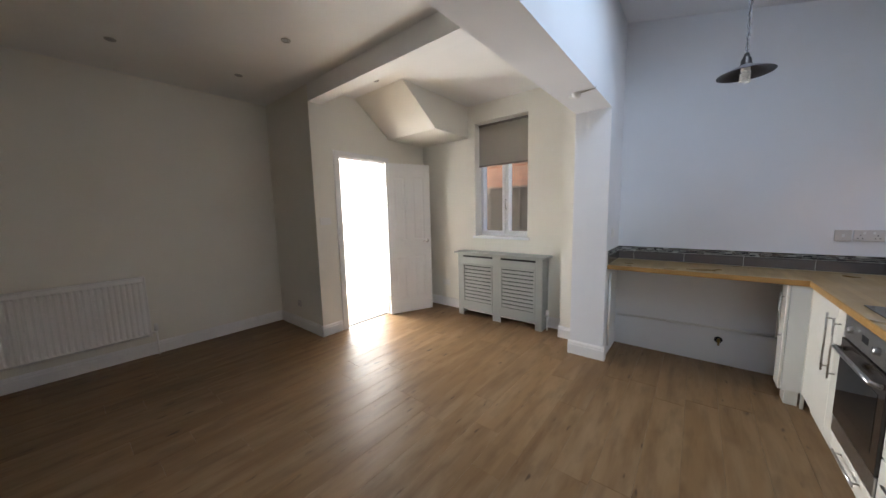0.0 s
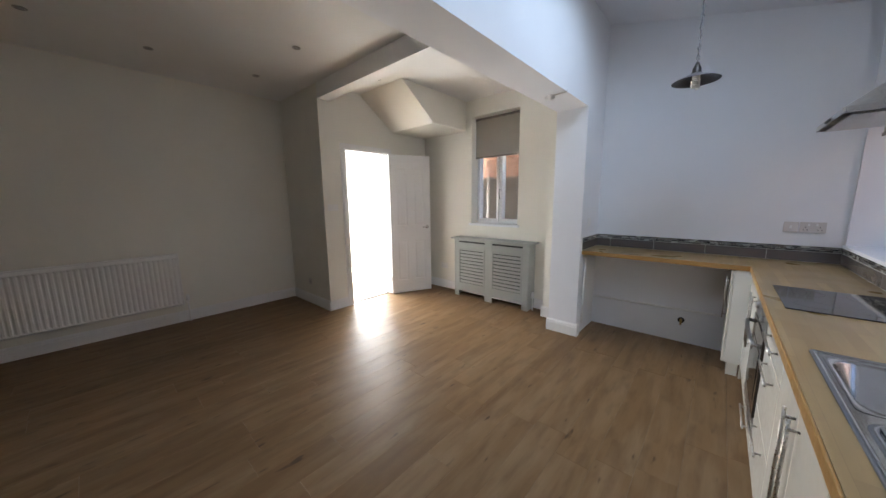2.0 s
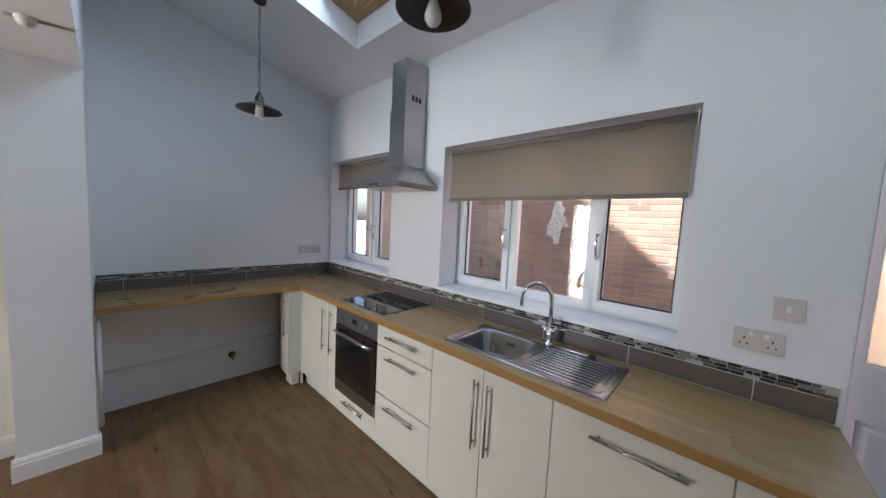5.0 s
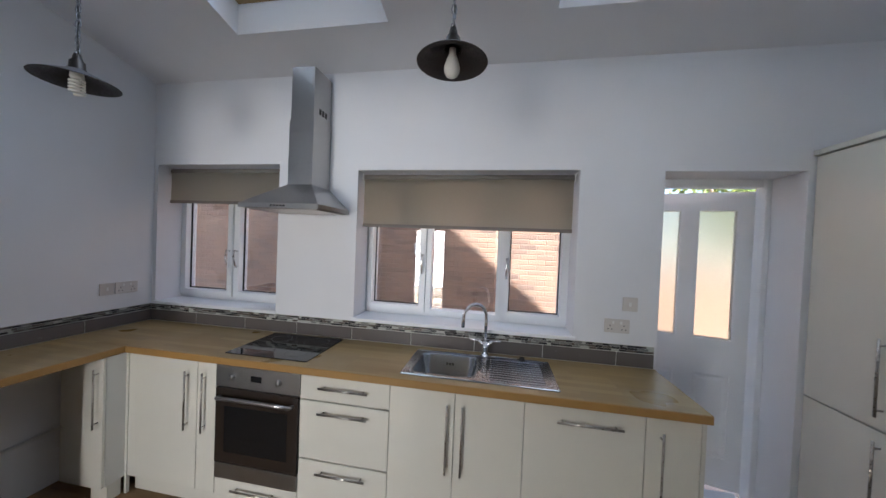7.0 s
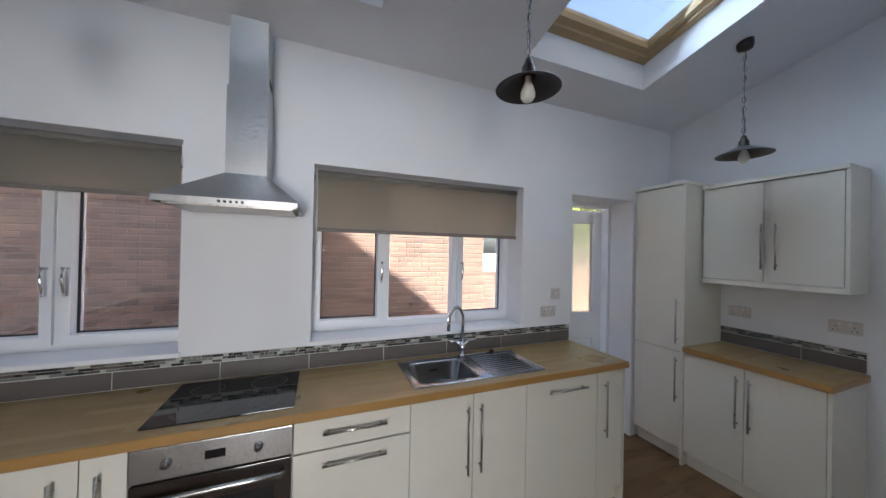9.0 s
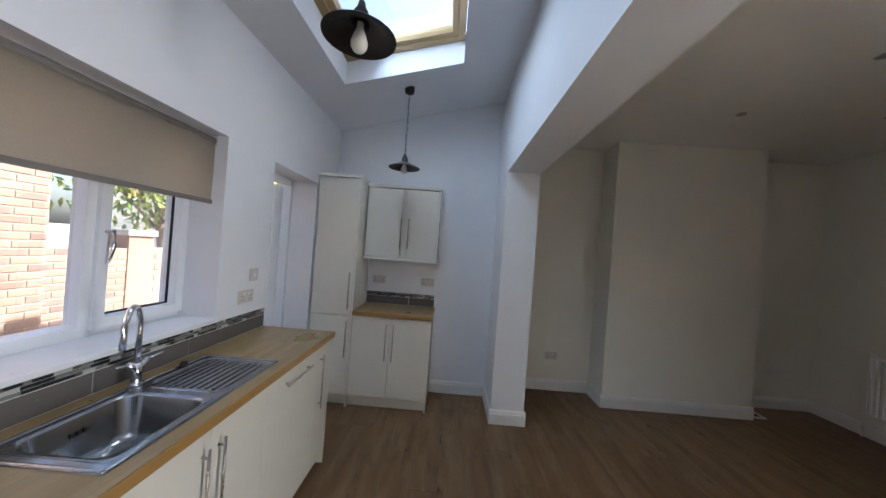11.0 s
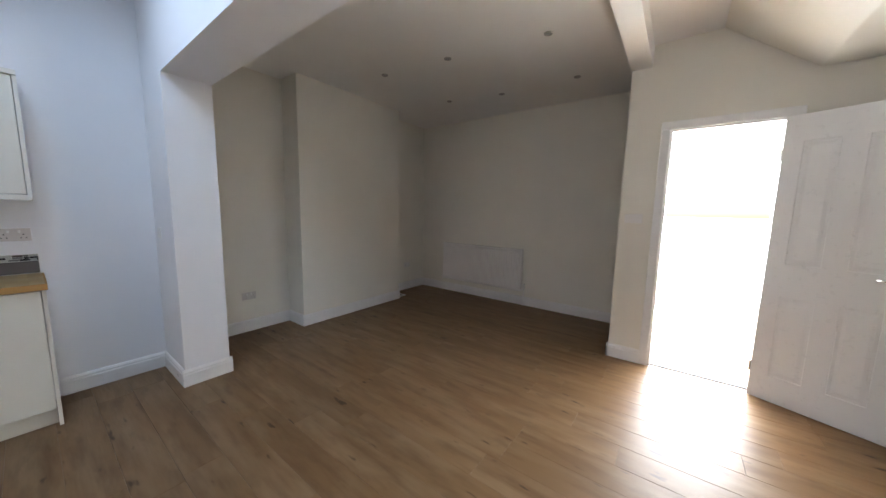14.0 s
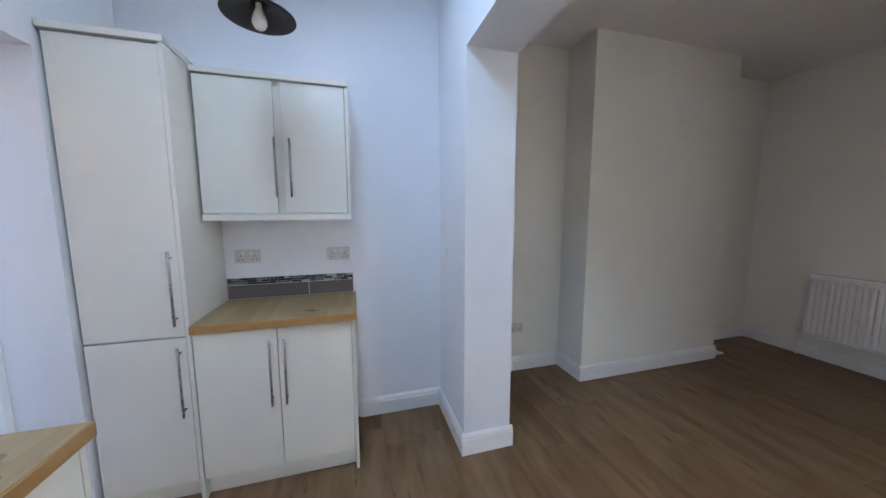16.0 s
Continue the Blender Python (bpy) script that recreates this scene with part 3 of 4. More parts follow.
# short return of the corner cabinet with its own narrow door
u = thing("return_cabinet", (0.6, -0.66, 0), "narrow cream cabinet at the inner corner of the worktop", "kitchen cabinet", "base units")
part("body", bx(0.46, 0.63, -0.715, -0.60, 0.105, 0.858), CARCASS, u)
part("plinth", bx(0.48, 0.615, -0.69, -0.61, 0.0, 0.10), UNIT, u)
d = part("door", bevelled(bx(0.46, 0.631, -0.736, -0.718, 0.108, 0.855), 0.002, 1), UNIT, u)
bar_handle(d, (0.595, -0.736, 0.46), (0.595, -0.736, 0.80), (0, -1, 0))
part("side_panel", bx(NXK + 0.01, 0.46, -0.618, -0.60, 0.0, 0.858), UNIT, u)
part("corner_post", bx(0.6305, 0.6485, -0.60, -0.579, 0.0, 0.858), UNIT, u)

# built-in oven
u = thing("oven", (1.64, -0.3, 0), "built-in single oven in steel and dark glass", "oven")
part("housing", bx(1.346, 1.939, YF + 0.02, -0.04, 0.105, 0.858), CARCASS, u)
part("plinth", bx(1.346, 1.939, YF + 0.055, YF + 0.07, 0.0, 0.10), UNIT, u)
part("control_panel", bevelled(bx(1.348, 1.937, YF - 0.006, YF + 0.018, 0.735, 0.852), 0.002), STEEL, u)
dr = part("oven_door", bevelled(bx(1.352, 1.933, YF - 0.012, YF + 0.014, 0.305, 0.728), 0.003), OVENGL, u, "dark glass oven door")
part("window", bx(1.42, 1.865, YF - 0.0135, YF - 0.0125, 0.37, 0.63), BLACKGL, dr)
bm = bmesh.new()
tube(bm, [(1.385, YF - 0.012, 0.675), (1.39, YF - 0.05, 0.683), (1.50, YF - 0.056, 0.688), (1.64, YF - 0.058, 0.69), (1.78, YF - 0.056, 0.688), (1.895, YF - 0.05, 0.683), (1.90, YF - 0.012, 0.675)], 0.011)
part("handle", bm, STEEL, dr, "curved steel handle", True)
part("lower_trim", bevelled(bx(1.352, 1.933, YF - 0.01, YF + 0.014, 0.215, 0.30), 0.002), STEEL, u)
for x in (1.47, 1.80):
    k = part("knob", rod(bmesh.new(), (x, YF - 0.006, 0.795), (x, YF - 0.028, 0.795), 0.019, 0.016, 20), STEEL, u, "", True)
    part("pointer", bx(x - 0.002, x + 0.002, YF - 0.0295, YF - 0.028, 0.795, 0.812), DARK, k)
part("clock", bx(1.60, 1.675, YF - 0.0075, YF - 0.006, 0.78, 0.812), BLACKGL, u, "black clock display")
d = front_y("drawer", u, 1.346, 1.939, 0.108, 0.21)
bar_handle(d, (1.49, YF, 0.165), (1.80, YF, 0.165), (0, -1, 0))

# worktop with cut-out for the sink bowl
wt = thing("worktop", (2.2, -0.3, 0.86), "oiled wooden block worktop in an L shape", "worktop")
part("long_top", slab([NXK + 0.003, 4.14], [-0.612, -0.002], [(2.60, 2.985, -0.505, -0.135)], lambda a, b, q: (a, b, 0.9 if q else 0.862)), BLOCK, wt)
part("front_edge", bevelled(bx(0.64, 4.146, -0.62, -0.612, 0.8615, 0.899), 0.002, 1), EDGE, wt, "darker oiled front edge")
part("end_edge", bx(4.14, 4.146, -0.612, -0.003, 0.8615, 0.899), EDGE, wt)
bm = bx(NXK + 0.003, 0.632, NYB + 0.003, -0.614, 0.862, 0.9)
part("short_top", bm, BLOCK, wt)
part("front_edge", bevelled(bx(0.632, 0.64, NYB + 0.003, -0.612, 0.8615, 0.899), 0.002, 1), EDGE, wt, "darker oiled front edge")

# hob
u = thing("hob", (1.645, -0.29, 0.9), "black glass ceramic hob set in the worktop", "hob")
part("glass", bevelled(bx(1.35, 1.94, -0.545, -0.045, 0.9005, 0.906), 0.002), BLACKGL, u)
for x, y, r in ((1.50, -0.42, 0.09), (1.79, -0.42, 0.075), (1.50, -0.17, 0.075), (1.79, -0.17, 0.09)):
    bm = lathe(bmesh.new(), ((r - 0.003, 0.9063), (r, 0.9063)), x, y, 40)
    part("ring", bm, plain("hob_ring", (0.05, 0.05, 0.05), 0.3), u)


# sink
def rrect(bm, x0, x1, y0, y1, r, z, n=6):
    out = []
    for cx, cy, a0 in ((x1 - r, y1 - r, 0), (x0 + r, y1 - r, 90), (x0 + r, y0 + r, 180), (x1 - r, y0 + r, 270)):
        for k in range(n + 1):
            a = radians(a0 + 90 * k / n)
            out.append(bm.verts.new((cx + r * math.cos(a), cy + r * math.sin(a), z)))
    return out


def loft(bm, rings, cap=True):
    for a, b in zip(rings, rings[1:]):
        for k in range(len(a)):
            bm.faces.new((a[k], a[(k + 1) % len(a)], b[(k + 1) % len(a)], b[k]))
    if cap:
        bm.faces.new(rings[-1])
    bmesh.ops.recalc_face_normals(bm, faces=bm.faces)
    return bm


u = thing("sink", (3.03, -0.31, 0.9), "stainless steel inset sink with drainer", "sink")
SX0, SX1, SY0, SY1 = 2.545, 3.458, -0.545, -0.09
part("rim", slab([SX0 + 0.012, SX1 - 0.012], [SY0 + 0.012, SY1 - 0.012], [(2.60, 2.985, -0.505, -0.135)], lambda a, b, q: (a, b, 0.9035 if q else 0.9005)), SINKST, u)
bm = bmesh.new()
loft(bm, [rrect(bm, SX0, SX1, SY0, SY1, 0.012, 0.9005), rrect(bm, SX0 + 0.004, SX1 - 0.004, SY0 + 0.004, SY1 - 0.004, 0.012, 0.907), rrect(bm, SX0 + 0.012, SX1 - 0.012, SY0 + 0.012, SY1 - 0.012, 0.012, 0.907), rrect(bm, SX0 + 0.018, SX1 - 0.018, SY0 + 0.018, SY1 - 0.018, 0.012, 0.9036)], False)
part("raised_edge", bm, SINKST, u, "", True)
bm = bmesh.new()
loft(bm, [rrect(bm, 2.585, 3.0, -0.515, -0.125, 0.02, 0.9045), rrect(bm, 2.597, 2.988, -0.505, -0.137, 0.07, 0.9055), rrect(bm, 2.606, 2.979, -0.496, -0.146, 0.07, 0.897), rrect(bm, 2.62, 2.965, -0.482, -0.16, 0.07, 0.78), rrect(bm, 2.645, 2.94, -0.457, -0.185, 0.06, 0.755), rrect(bm, 2.75, 2.835, -0.352, -0.27, 0.04, 0.752)])
part("bowl", bm, SINKST, u, "deep rounded bowl", True)
for k in range(10):
    y = -0.485 + k * 0.036
    bm = bevelled(bx(3.07, 3.39, y - 0.006, y + 0.006, 0.903, 0.9085), 0.004, 3)
    part("ridge", bm, SINKST, u, "", True)
bm = bmesh.new()
loft(bm, [rrect(bm, 3.035, 3.43, -0.515, -0.125, 0.06, 0.9037), rrect(bm, 3.04, 3.425, -0.51, -0.13, 0.06, 0.9065), rrect(bm, 3.05, 3.415, -0.50, -0.14, 0.055, 0.9065), rrect(bm, 3.055, 3.41, -0.495, -0.145, 0.05, 0.9037)], False)
part("drainer_lip", bm, SINKST, u, "", True)
bm = rod(bmesh.new(), (2.793, -0.311, 0.752), (2.793, -0.311, 0.757), 0.038, seg=24)
part("waste", bm, CHROME, u, "chrome waste", True)
for x in (2.775, 2.795, 2.815):
    part("overflow_slot", bevelled(bx(x - 0.005, x + 0.005, -0.161, -0.157, 0.846, 0.862), 0.002, 1), DARK, u)

# swan-neck mixer tap
u = thing("mixer_tap", (3.03, -0.115, 0.905), "chrome swan-neck mixer tap with two lever handles", "tap")
part("base", rod(rod(bmesh.new(), (3.03, -0.115, 0.9036), (3.03, -0.115, 0.925), 0.027, 0.024, 24), (3.03, -0.115, 0.925), (3.03, -0.115, 1.0), 0.02, 0.018, 24), CHROME, u, "", True)
pts = [(3.03, -0.115, 0.99), (3.03, -0.115, 1.12)]
for k in range(11):
    a = math.pi * k / 10
    pts.append((3.03 - 0.085 * (1 - math.cos(a)) * 0.88, -0.115 - 0.075 * (1 - math.cos(a)) * 0.6, 1.145 + 0.085 * math.sin(a)))
pts.append((2.8804, -0.205, 1.095))
part("spout", tube(bmesh.new(), pts, 0.012, 14), CHROME, u, "tall curved spout", True)
for sx in (-1, 1):
    bm = rod(bmesh.new(), (3.03, -0.115, 0.965), (3.03 + sx * 0.045, -0.12, 1.005), 0.013, 0.011, 14)
    rod(bm, (3.03 + sx * 0.04, -0.12, 1.003), (3.03 + sx * 0.105, -0.135, 1.012), 0.006, 0.005, 12)
    part("lever", bm, CHROME, u, "", True)
u = thing("plug_chain", (3.25, -0.105, 0.906), "sink plug on a thin chain behind the drainer", "plug")
bm = tube(bmesh.new(), [(3.07, -0.118, 0.911), (3.13, -0.105, 0.909), (3.20, -0.112, 0.910), (3.27, -0.115, 0.91)], 0.004, 6)
part("chain", bm, CHROME, u, "", True)
part("plug", rod(bmesh.new(), (3.28, -0.115, 0.9065), (3.28, -0.115, 0.925), 0.02, 0.016, 16), DARK, u, "black rubber plug", True)

LAY[0] = Matrix.Identity(4)
# cooker hood
u = thing("cooker_hood", (1.68, -0.24, 1.87), "stainless steel chimney cooker hood over the hob", "cooker hood")
HX0, HX1, HY0 = 1.40, 1.955, -0.48
bm = bmesh.new()
loft(bm, [rrect(bm, HX0, HX1, HY0, YN - 0.003, 0.006, 1.845), rrect(bm, HX0, HX1, HY0, YN - 0.003, 0.006, 1.872), rrect(bm, 1.615, 1.797, -0.305, YN - 0.003, 0.005, 2.02)], False)
part("canopy", bm, STEEL, u, "pyramid canopy")
part("flue_lower", bx(1.617, 1.795, -0.303, YN - 0.004, 2.01, 2.45), STEEL, u)
part("flue_upper", bx(1.623, 1.789, -0.297, YN - 0.004, 2.45, 2.80), STEEL, u)
part("filter", bx(HX0 + 0.03, HX1 - 0.03, HY0 + 0.03, YN - 0.03, 1.839, 1.846), HANDLE, u, "mesh grease filter")
for k in range(5):
    part("button", rod(bmesh.new(), (1.64 + k * 0.022, HY0 + 0.001, 1.858), (1.64 + k * 0.022, HY0 - 0.006, 1.858), 0.006, seg=10), DARK, u)
for k in range(3):
    part("vent_slot", bx(1.7885, 1.7900, -0.235 + k * 0.035, -0.21 + k * 0.035, 2.51, 2.55), DARK, u)

# tiled upstand: long taupe tiles with a strip of glass mosaic on top
def upstand(name, p, q, n, label):
    p, q, n = Vector((*p, 0)), Vector((*q, 0)), Vector((*n, 0))
    d = (q - p)
    ln = d.length
    d.normalize()

    def blockbox(bm, a, b, t0, t1, z0, z1):
        c = [p + d * a + n * t0, p + d * b + n * t1]
        return box(bm, min(c[0].x, c[1].x), max(c[0].x, c[1].x), min(c[0].y, c[1].y), max(c[0].y, c[1].y), z0, z1)

    up = solid(name, blockbox(bmesh.new(), 0, ln, 0, 0.007, 0.9005, 1.031), GROUT, label, "tiling")
    a = 0.0
    while a < ln - 0.02:
        b = min(a + 0.478, ln)
        t = part("tile", bevelled(blockbox(bmesh.new(), a + 0.002, b - 0.002, 0.004, 0.011, 0.904, 0.985), 0.0015, 1), TILE, up)
        a = b
    bm = bmesh.new()
    for row in range(3):
        a = random.uniform(-0.03, 0)
        while a < ln:
            b = a + random.choice((0.024, 0.047, 0.047, 0.06))
            lo, hi = max(a, 0.001), min(b, ln - 0.001)
            if hi - lo > 0.004:
                nf = len(bm.faces)
                blockbox(bm, lo + 0.001, hi - 0.001, 0.004, 0.0105, 0.989 + row * 0.0138, 1.001 + row * 0.0138)
                bm.faces.ensure_lookup_table()
                mi = random.choice((0, 0, 1, 1, 2, 3))
                for f in bm.faces[nf:]:
                    f.material_index = mi
            a = b
    tagged(part("mosaic", bm, MOSAIC, up, "glass mosaic strip in black, grey and pale pieces"), kind="stuff")


LAY[0] = RUN
upstand("upstand_north", (NXK + 0.007, 0), (4.135, 0), (0, -1), "taupe tile upstand with mosaic border along the window wall")
upstand("upstand_west", (NXK, -0.008), (NXK, NYB), (1, 0), "taupe tile upstand with mosaic border on the end wall")
upstand("upstand_pier", (NXK + 0.008, NYB), (0.64, NYB), (0, 1), "taupe tile upstand on the side of the pier")
LAY[0] = EAST
upstand("upstand_east", (XKE, -0.515), (XKE, -1.28), (-1, 0), "taupe tile upstand over the small worktop")

LAY[0] = Matrix.Identity(4)
# pipes in the space under the worktop
u = thing("waste_pipe", (XK, -1.2, 0.3), "white pipe along the wall under the worktop", "pipe")
part("pipe", rod(bmesh.new(), (XK + 0.02, -0.62, 0.36), (XK + 0.02, YB0 + 0.02, 0.33), 0.011), SOCKETW, u, "", True)
part("riser", rod(bmesh.new(), (XK + 0.45, YB0 + 0.02, 0.12), (XK + 0.45, YB0 + 0.02, 0.858), 0.012), SOCKETW, u, "", True)
u = thing("stop_valve", (XK, -1.045, 0.235), "small brass stop valve on the wall", "valve")
part("body", rod(rod(bmesh.new(), (XK, -1.045, 0.235), (XK + 0.05, -1.045, 0.235), 0.012), (XK + 0.045, -1.045, 0.195), (XK + 0.045, -1.045, 0.26), 0.009), BRASS, u, "", True)
part("rose_plate", rod(bmesh.new(), (XK, -1.045, 0.235), (XK + 0.006, -1.045, 0.235), 0.03), DARK, u, "", True)

# tall unit, small base unit and wall unit on the east wall
XF = 4.765
LAY[0] = EAST


def front_x(name, parent, xf, y0, y1, z0, z1):
    return part(name, bevelled(bx(xf, xf + 0.018, y0 + G, y1 - G, z0 + G, z1 - G), 0.0015, 1), UNIT, parent)


u = thing("tall_cabinet", (5.0, -0.30, 0), "tall cream gloss larder cabinet beside the back door", "kitchen cabinet")
part("body", bx(XF + 0.02, XKE - 0.002, -0.49, -0.092, 0.105, 2.135), UNIT, u)
part("plinth", bx(XF + 0.06, XF + 0.075, -0.49, -0.092, 0, 0.105), UNIT, u)
part("side_panel", bx(XF - 0.004, XKE - 0.002, -0.51, -0.492, 0, 2.135), UNIT, u)
part("cornice", bevelled(bx(XF - 0.012, XKE - 0.002, -0.515, -0.084, 2.136, 2.163), 0.003), UNIT, u)
d = front_x("door", u, XF, -0.49, -0.092, 0.853, 2.13)
bar_handle(d, (XF, -0.462, 0.912), (XF, -0.462, 1.252), (-1, 0, 0))
d = front_x("door", u, XF, -0.49, -0.092, 0.11, 0.848)
bar_handle(d, (XF, -0.462, 0.467), (XF, -0.462, 0.807), (-1, 0, 0))

u = thing("small_cabinet", (5.1, -0.89, 0), "cream gloss two-door base cabinet with a short worktop", "kitchen cabinet")
part("body", bx(XF + 0.02, XKE - 0.002, -1.266, -0.512, 0.105, 0.858), CARCASS, u)
part("plinth", bx(XF + 0.05, XF + 0.065, -1.266, -0.512, 0, 0.105), UNIT, u)
part("end_panel", bx(XF - 0.002, XKE - 0.02, -1.286, -1.268, 0, 0.858), UNIT, u)
for a, b, h in ((-0.89, -0.512, -0.855), (-1.266, -0.89, -0.925)):
    d = front_x("door", u, XF, a, b, 0.11, 0.855)
    bar_handle(d, (XF, h, 0.46), (XF, h, 0.80), (-1, 0, 0))

u = thing("short_worktop", (5.1, -0.93, 0.86), "short piece of wooden block worktop on the small cabinet", "worktop")
part("top", bx(XF - 0.018, XKE - 0.002, -1.286, -0.513, 0.862, 0.9), BLOCK, u)
part("front_edge", bevelled(bx(XF - 0.026, XF - 0.018, -1.294, -0.513, 0.8615, 0.899), 0.002, 1), EDGE, u, "darker oiled front edge")
part("end_edge", bx(XF - 0.018, XKE - 0.002, -1.294, -1.286, 0.8615, 0.899), EDGE, u)

LAY[0] = Matrix.Identity(4)
XU = 4.965
u = thing("wall_cabinet", (5.1, -0.9, 1.5), "cream gloss two-door wall cabinet above the small worktop", "kitchen cabinet")
part("body", bx(XU + 0.02, XKE - 0.002, -1.266, -0.525, 1.49, 2.205), UNIT, u)
part("cornice", bevelled(bx(XU - 0.014, XKE - 0.002, -1.286, -0.523, 2.206, 2.235), 0.003), UNIT, u)
part("pelmet", bevelled(bx(XU - 0.006, XU + 0.014, -1.286, -0.523, 1.452, 1.487), 0.003), UNIT, u)
part("end_panel", bx(XU - 0.002, XKE - 0.002, -1.286, -1.268, 1.452, 2.205), UNIT, u)
for a, b, h in ((-0.895, -0.525, -0.895), (-1.266, -0.93, -0.97)):
    d = front_x("door", u, XU, a, b, 1.492, 2.203)
    bar_handle(d, (XU, h, 1.58), (XU, h, 1.90), (-1, 0, 0))


# pendant lamps
def pendant(x, y, z, spiral=False, size=1.0):
    u = thing("pendant_lamp", (x, y, z), "dark metal shade pendant lamp hanging on a chain", "pendant lamp", "pendant lamps in the kitchen")
    top = kz(y)
    part("ceiling_rose", lathe(bmesh.new(), ((0.0, top + 0.012), (0.045, top + 0.012), (0.045, top - 0.02), (0.04, top - 0.045), (0.012, top - 0.055), (0.0, top - 0.055)), x, y, 24), PEWTER, u, "", True)
    bm = bmesh.new()
    n = int((top - 0.05 - z - 0.12) / 0.034)
    for k in range(n):
        zz = z + 0.125 + k * 0.034
        a = k % 2 * math.pi / 2 + 0.4
        c, s2 = math.cos(a) * 0.010, math.sin(a) * 0.010
        ring = [(x + c * math.cos(q), y + s2 * math.cos(q), zz + 0.021 * math.sin(q)) for q in [i * math.tau / 8 for i in range(9)]]
        tube(bm, ring, 0.0026, 5)
    part("chain", bm, SHADEOUT, u, "steel chain", True)
    part("flex", tube(bmesh.new(), [(x + 0.004 * math.sin(k * 1.3), y + 0.004 * math.cos(k * 1.9), z + 0.115 + (top - z - 0.16) * k / 12) for k in range(13)], 0.0028, 6), DARK, u, "", True)
    part("lamp_holder", lathe(bmesh.new(), ((0.0, z + 0.125), (0.012, z + 0.125), (0.018, z + 0.10), (0.026, z + 0.09), (0.028, z + 0.06), (0.034, z + 0.055), (0.036, z + 0.04)), x, y, 24), PEWTER, u, "", True)
    sh = part("shade", lathe(bmesh.new(), ((0.034, z + 0.052), (0.045, z + 0.046), (0.09 * size, z + 0.026), (0.142 * size, z + 0.002), (0.146 * size, z - 0.002)), x, y, 48), SHADEOUT, u, "coolie shade, dull grey outside", True)
    part("lining", lathe(bmesh.new(), ((0.03, z + 0.046), (0.045, z + 0.041), (0.09 * size, z + 0.021), (0.1415 * size, z - 0.003), (0.146 * size, z - 0.002)), x, y, 48), PEWTER, sh, "dark shade lining", True)
    if spiral:
        bulb = part("bulb", lathe(bmesh.new(), ((0.0, z + 0.05), (0.022, z + 0.05), (0.024, z + 0.02), (0.02, z + 0.012), (0.0, z + 0.012)), x, y, 24), BULB, u, "unlit spiral energy-saving bulb", True)
        coil = [(x + 0.023 * math.cos(k * 0.42), y + 0.023 * math.sin(k * 0.42), z + 0.010 - 0.00095 * k) for k in range(68)]
        part("coil", tube(bmesh.new(), coil, 0.0055, 8), BULB, bulb, "", True)
    else:
        part("bulb", lathe(bmesh.new(), ((0.012, z + 0.05), (0.013, z + 0.03), (0.022, z + 0.008), (0.03, z - 0.018), (0.029, z - 0.035), (0.02, z - 0.05), (0.008, z - 0.057), (0.0, z - 0.058)), x, y, 24), BULB, u, "unlit pearl bulb", True)
    return u


pendant(1.10, -1.07, 2.335, spiral=True)
pendant(2.83, -1.04, 2.335, size=0.9)
pendant(4.62, -0.935, 2.335)


# sockets and switches
def plate(name, at, n, w, h, kind, mtl=SOCKET):
    """A plastic plate on a wall: n is the wall's outward way along x or y."""
    label = {"socket": "plastic double wall socket", "single": "plastic single wall plate", "switch": "plastic light switch"}[kind]
    u = thing(name, at, label + (", dull white" if mtl is SOCKETW else ", greyish white"), "light switch" if kind == "switch" else "socket", "wall plates")
    a, n = Vector(at), Vector(n)
    t = Vector((-n.y, n.x, 0))

    def pb(u0, u1, z0, z1, d0, d1):
        c = [a + t * u0 + n * d0, a + t * u1 + n * d1]
        return bx(min(c[0].x, c[1].x), max(c[0].x, c[1].x), min(c[0].y, c[1].y), max(c[0].y, c[1].y), a.z + z0, a.z + z1)

    part("plate", bevelled(pb(-w / 2, w / 2, -h / 2, h / 2, 0.0, 0.009), 0.003), mtl, u)
    for q in ((-0.25, 0.25) if w > 0.1 else (0,)):
        if kind == "switch":
            part("rocker", bevelled(pb(q * w - 0.007, q * w + 0.007, -0.013, 0.013, 0.009, 0.0125), 0.0012, 1), SOCKETW, u)
        else:
            part("rocker", bevelled(pb(q * w * 0.62 - 0.006, q * w * 0.62 + 0.006, 0.012, 0.03, 0.009, 0.012), 0.001, 1), SOCKETW, u)
            for du, z0, z1 in ((0, 0.002, 0.010), (-0.011, -0.02, -0.013), (0.011, -0.02, -0.013)):
                part("pin_slot", pb(q * w * 1.1 + du - 0.003, q * w * 1.1 + du + 0.003, z0 - 0.004, z1 - 0.004, 0.0088, 0.0094), DARK, u)
    return u


plate("double_socket", (3.775, YN, 1.195), (0, -1, 0), 0.146, 0.086, "socket")
plate("single_plate", (3.845, YN, 1.335), (0, -1, 0), 0.086, 0.086, "switch")
plate("single_plate", (XK, -0.385, 1.235), (1, 0, 0), 0.086, 0.086, "switch")
plate("double_socket", (XK, -0.262, 1.235), (1, 0, 0), 0.146, 0.086, "socket")
plate("double_socket", (XKE, -0.64, 1.22), (-1, 0, 0), 0.146, 0.086, "socket")
plate("double_socket", (XKE, -1.19, 1.22), (-1, 0, 0), 0.146, 0.086, "socket")
plate("double_socket", (XE, -2.73, 0.415), (-1, 0, 0), 0.146, 0.086, "socket")
plate("double_socket", (XD, -4.31, 0.38), (1, 0, 0), 0.146, 0.086, "socket", SOCKETW)
plate("single_plate", (XR, -5.285, 0.33), (1, 0, 0), 0.086, 0.086, "single")
plate("light_switch", (2.0, YD, 1.405), (0, 1, 0), 0.146, 0.086, "switch", SOCKETW)
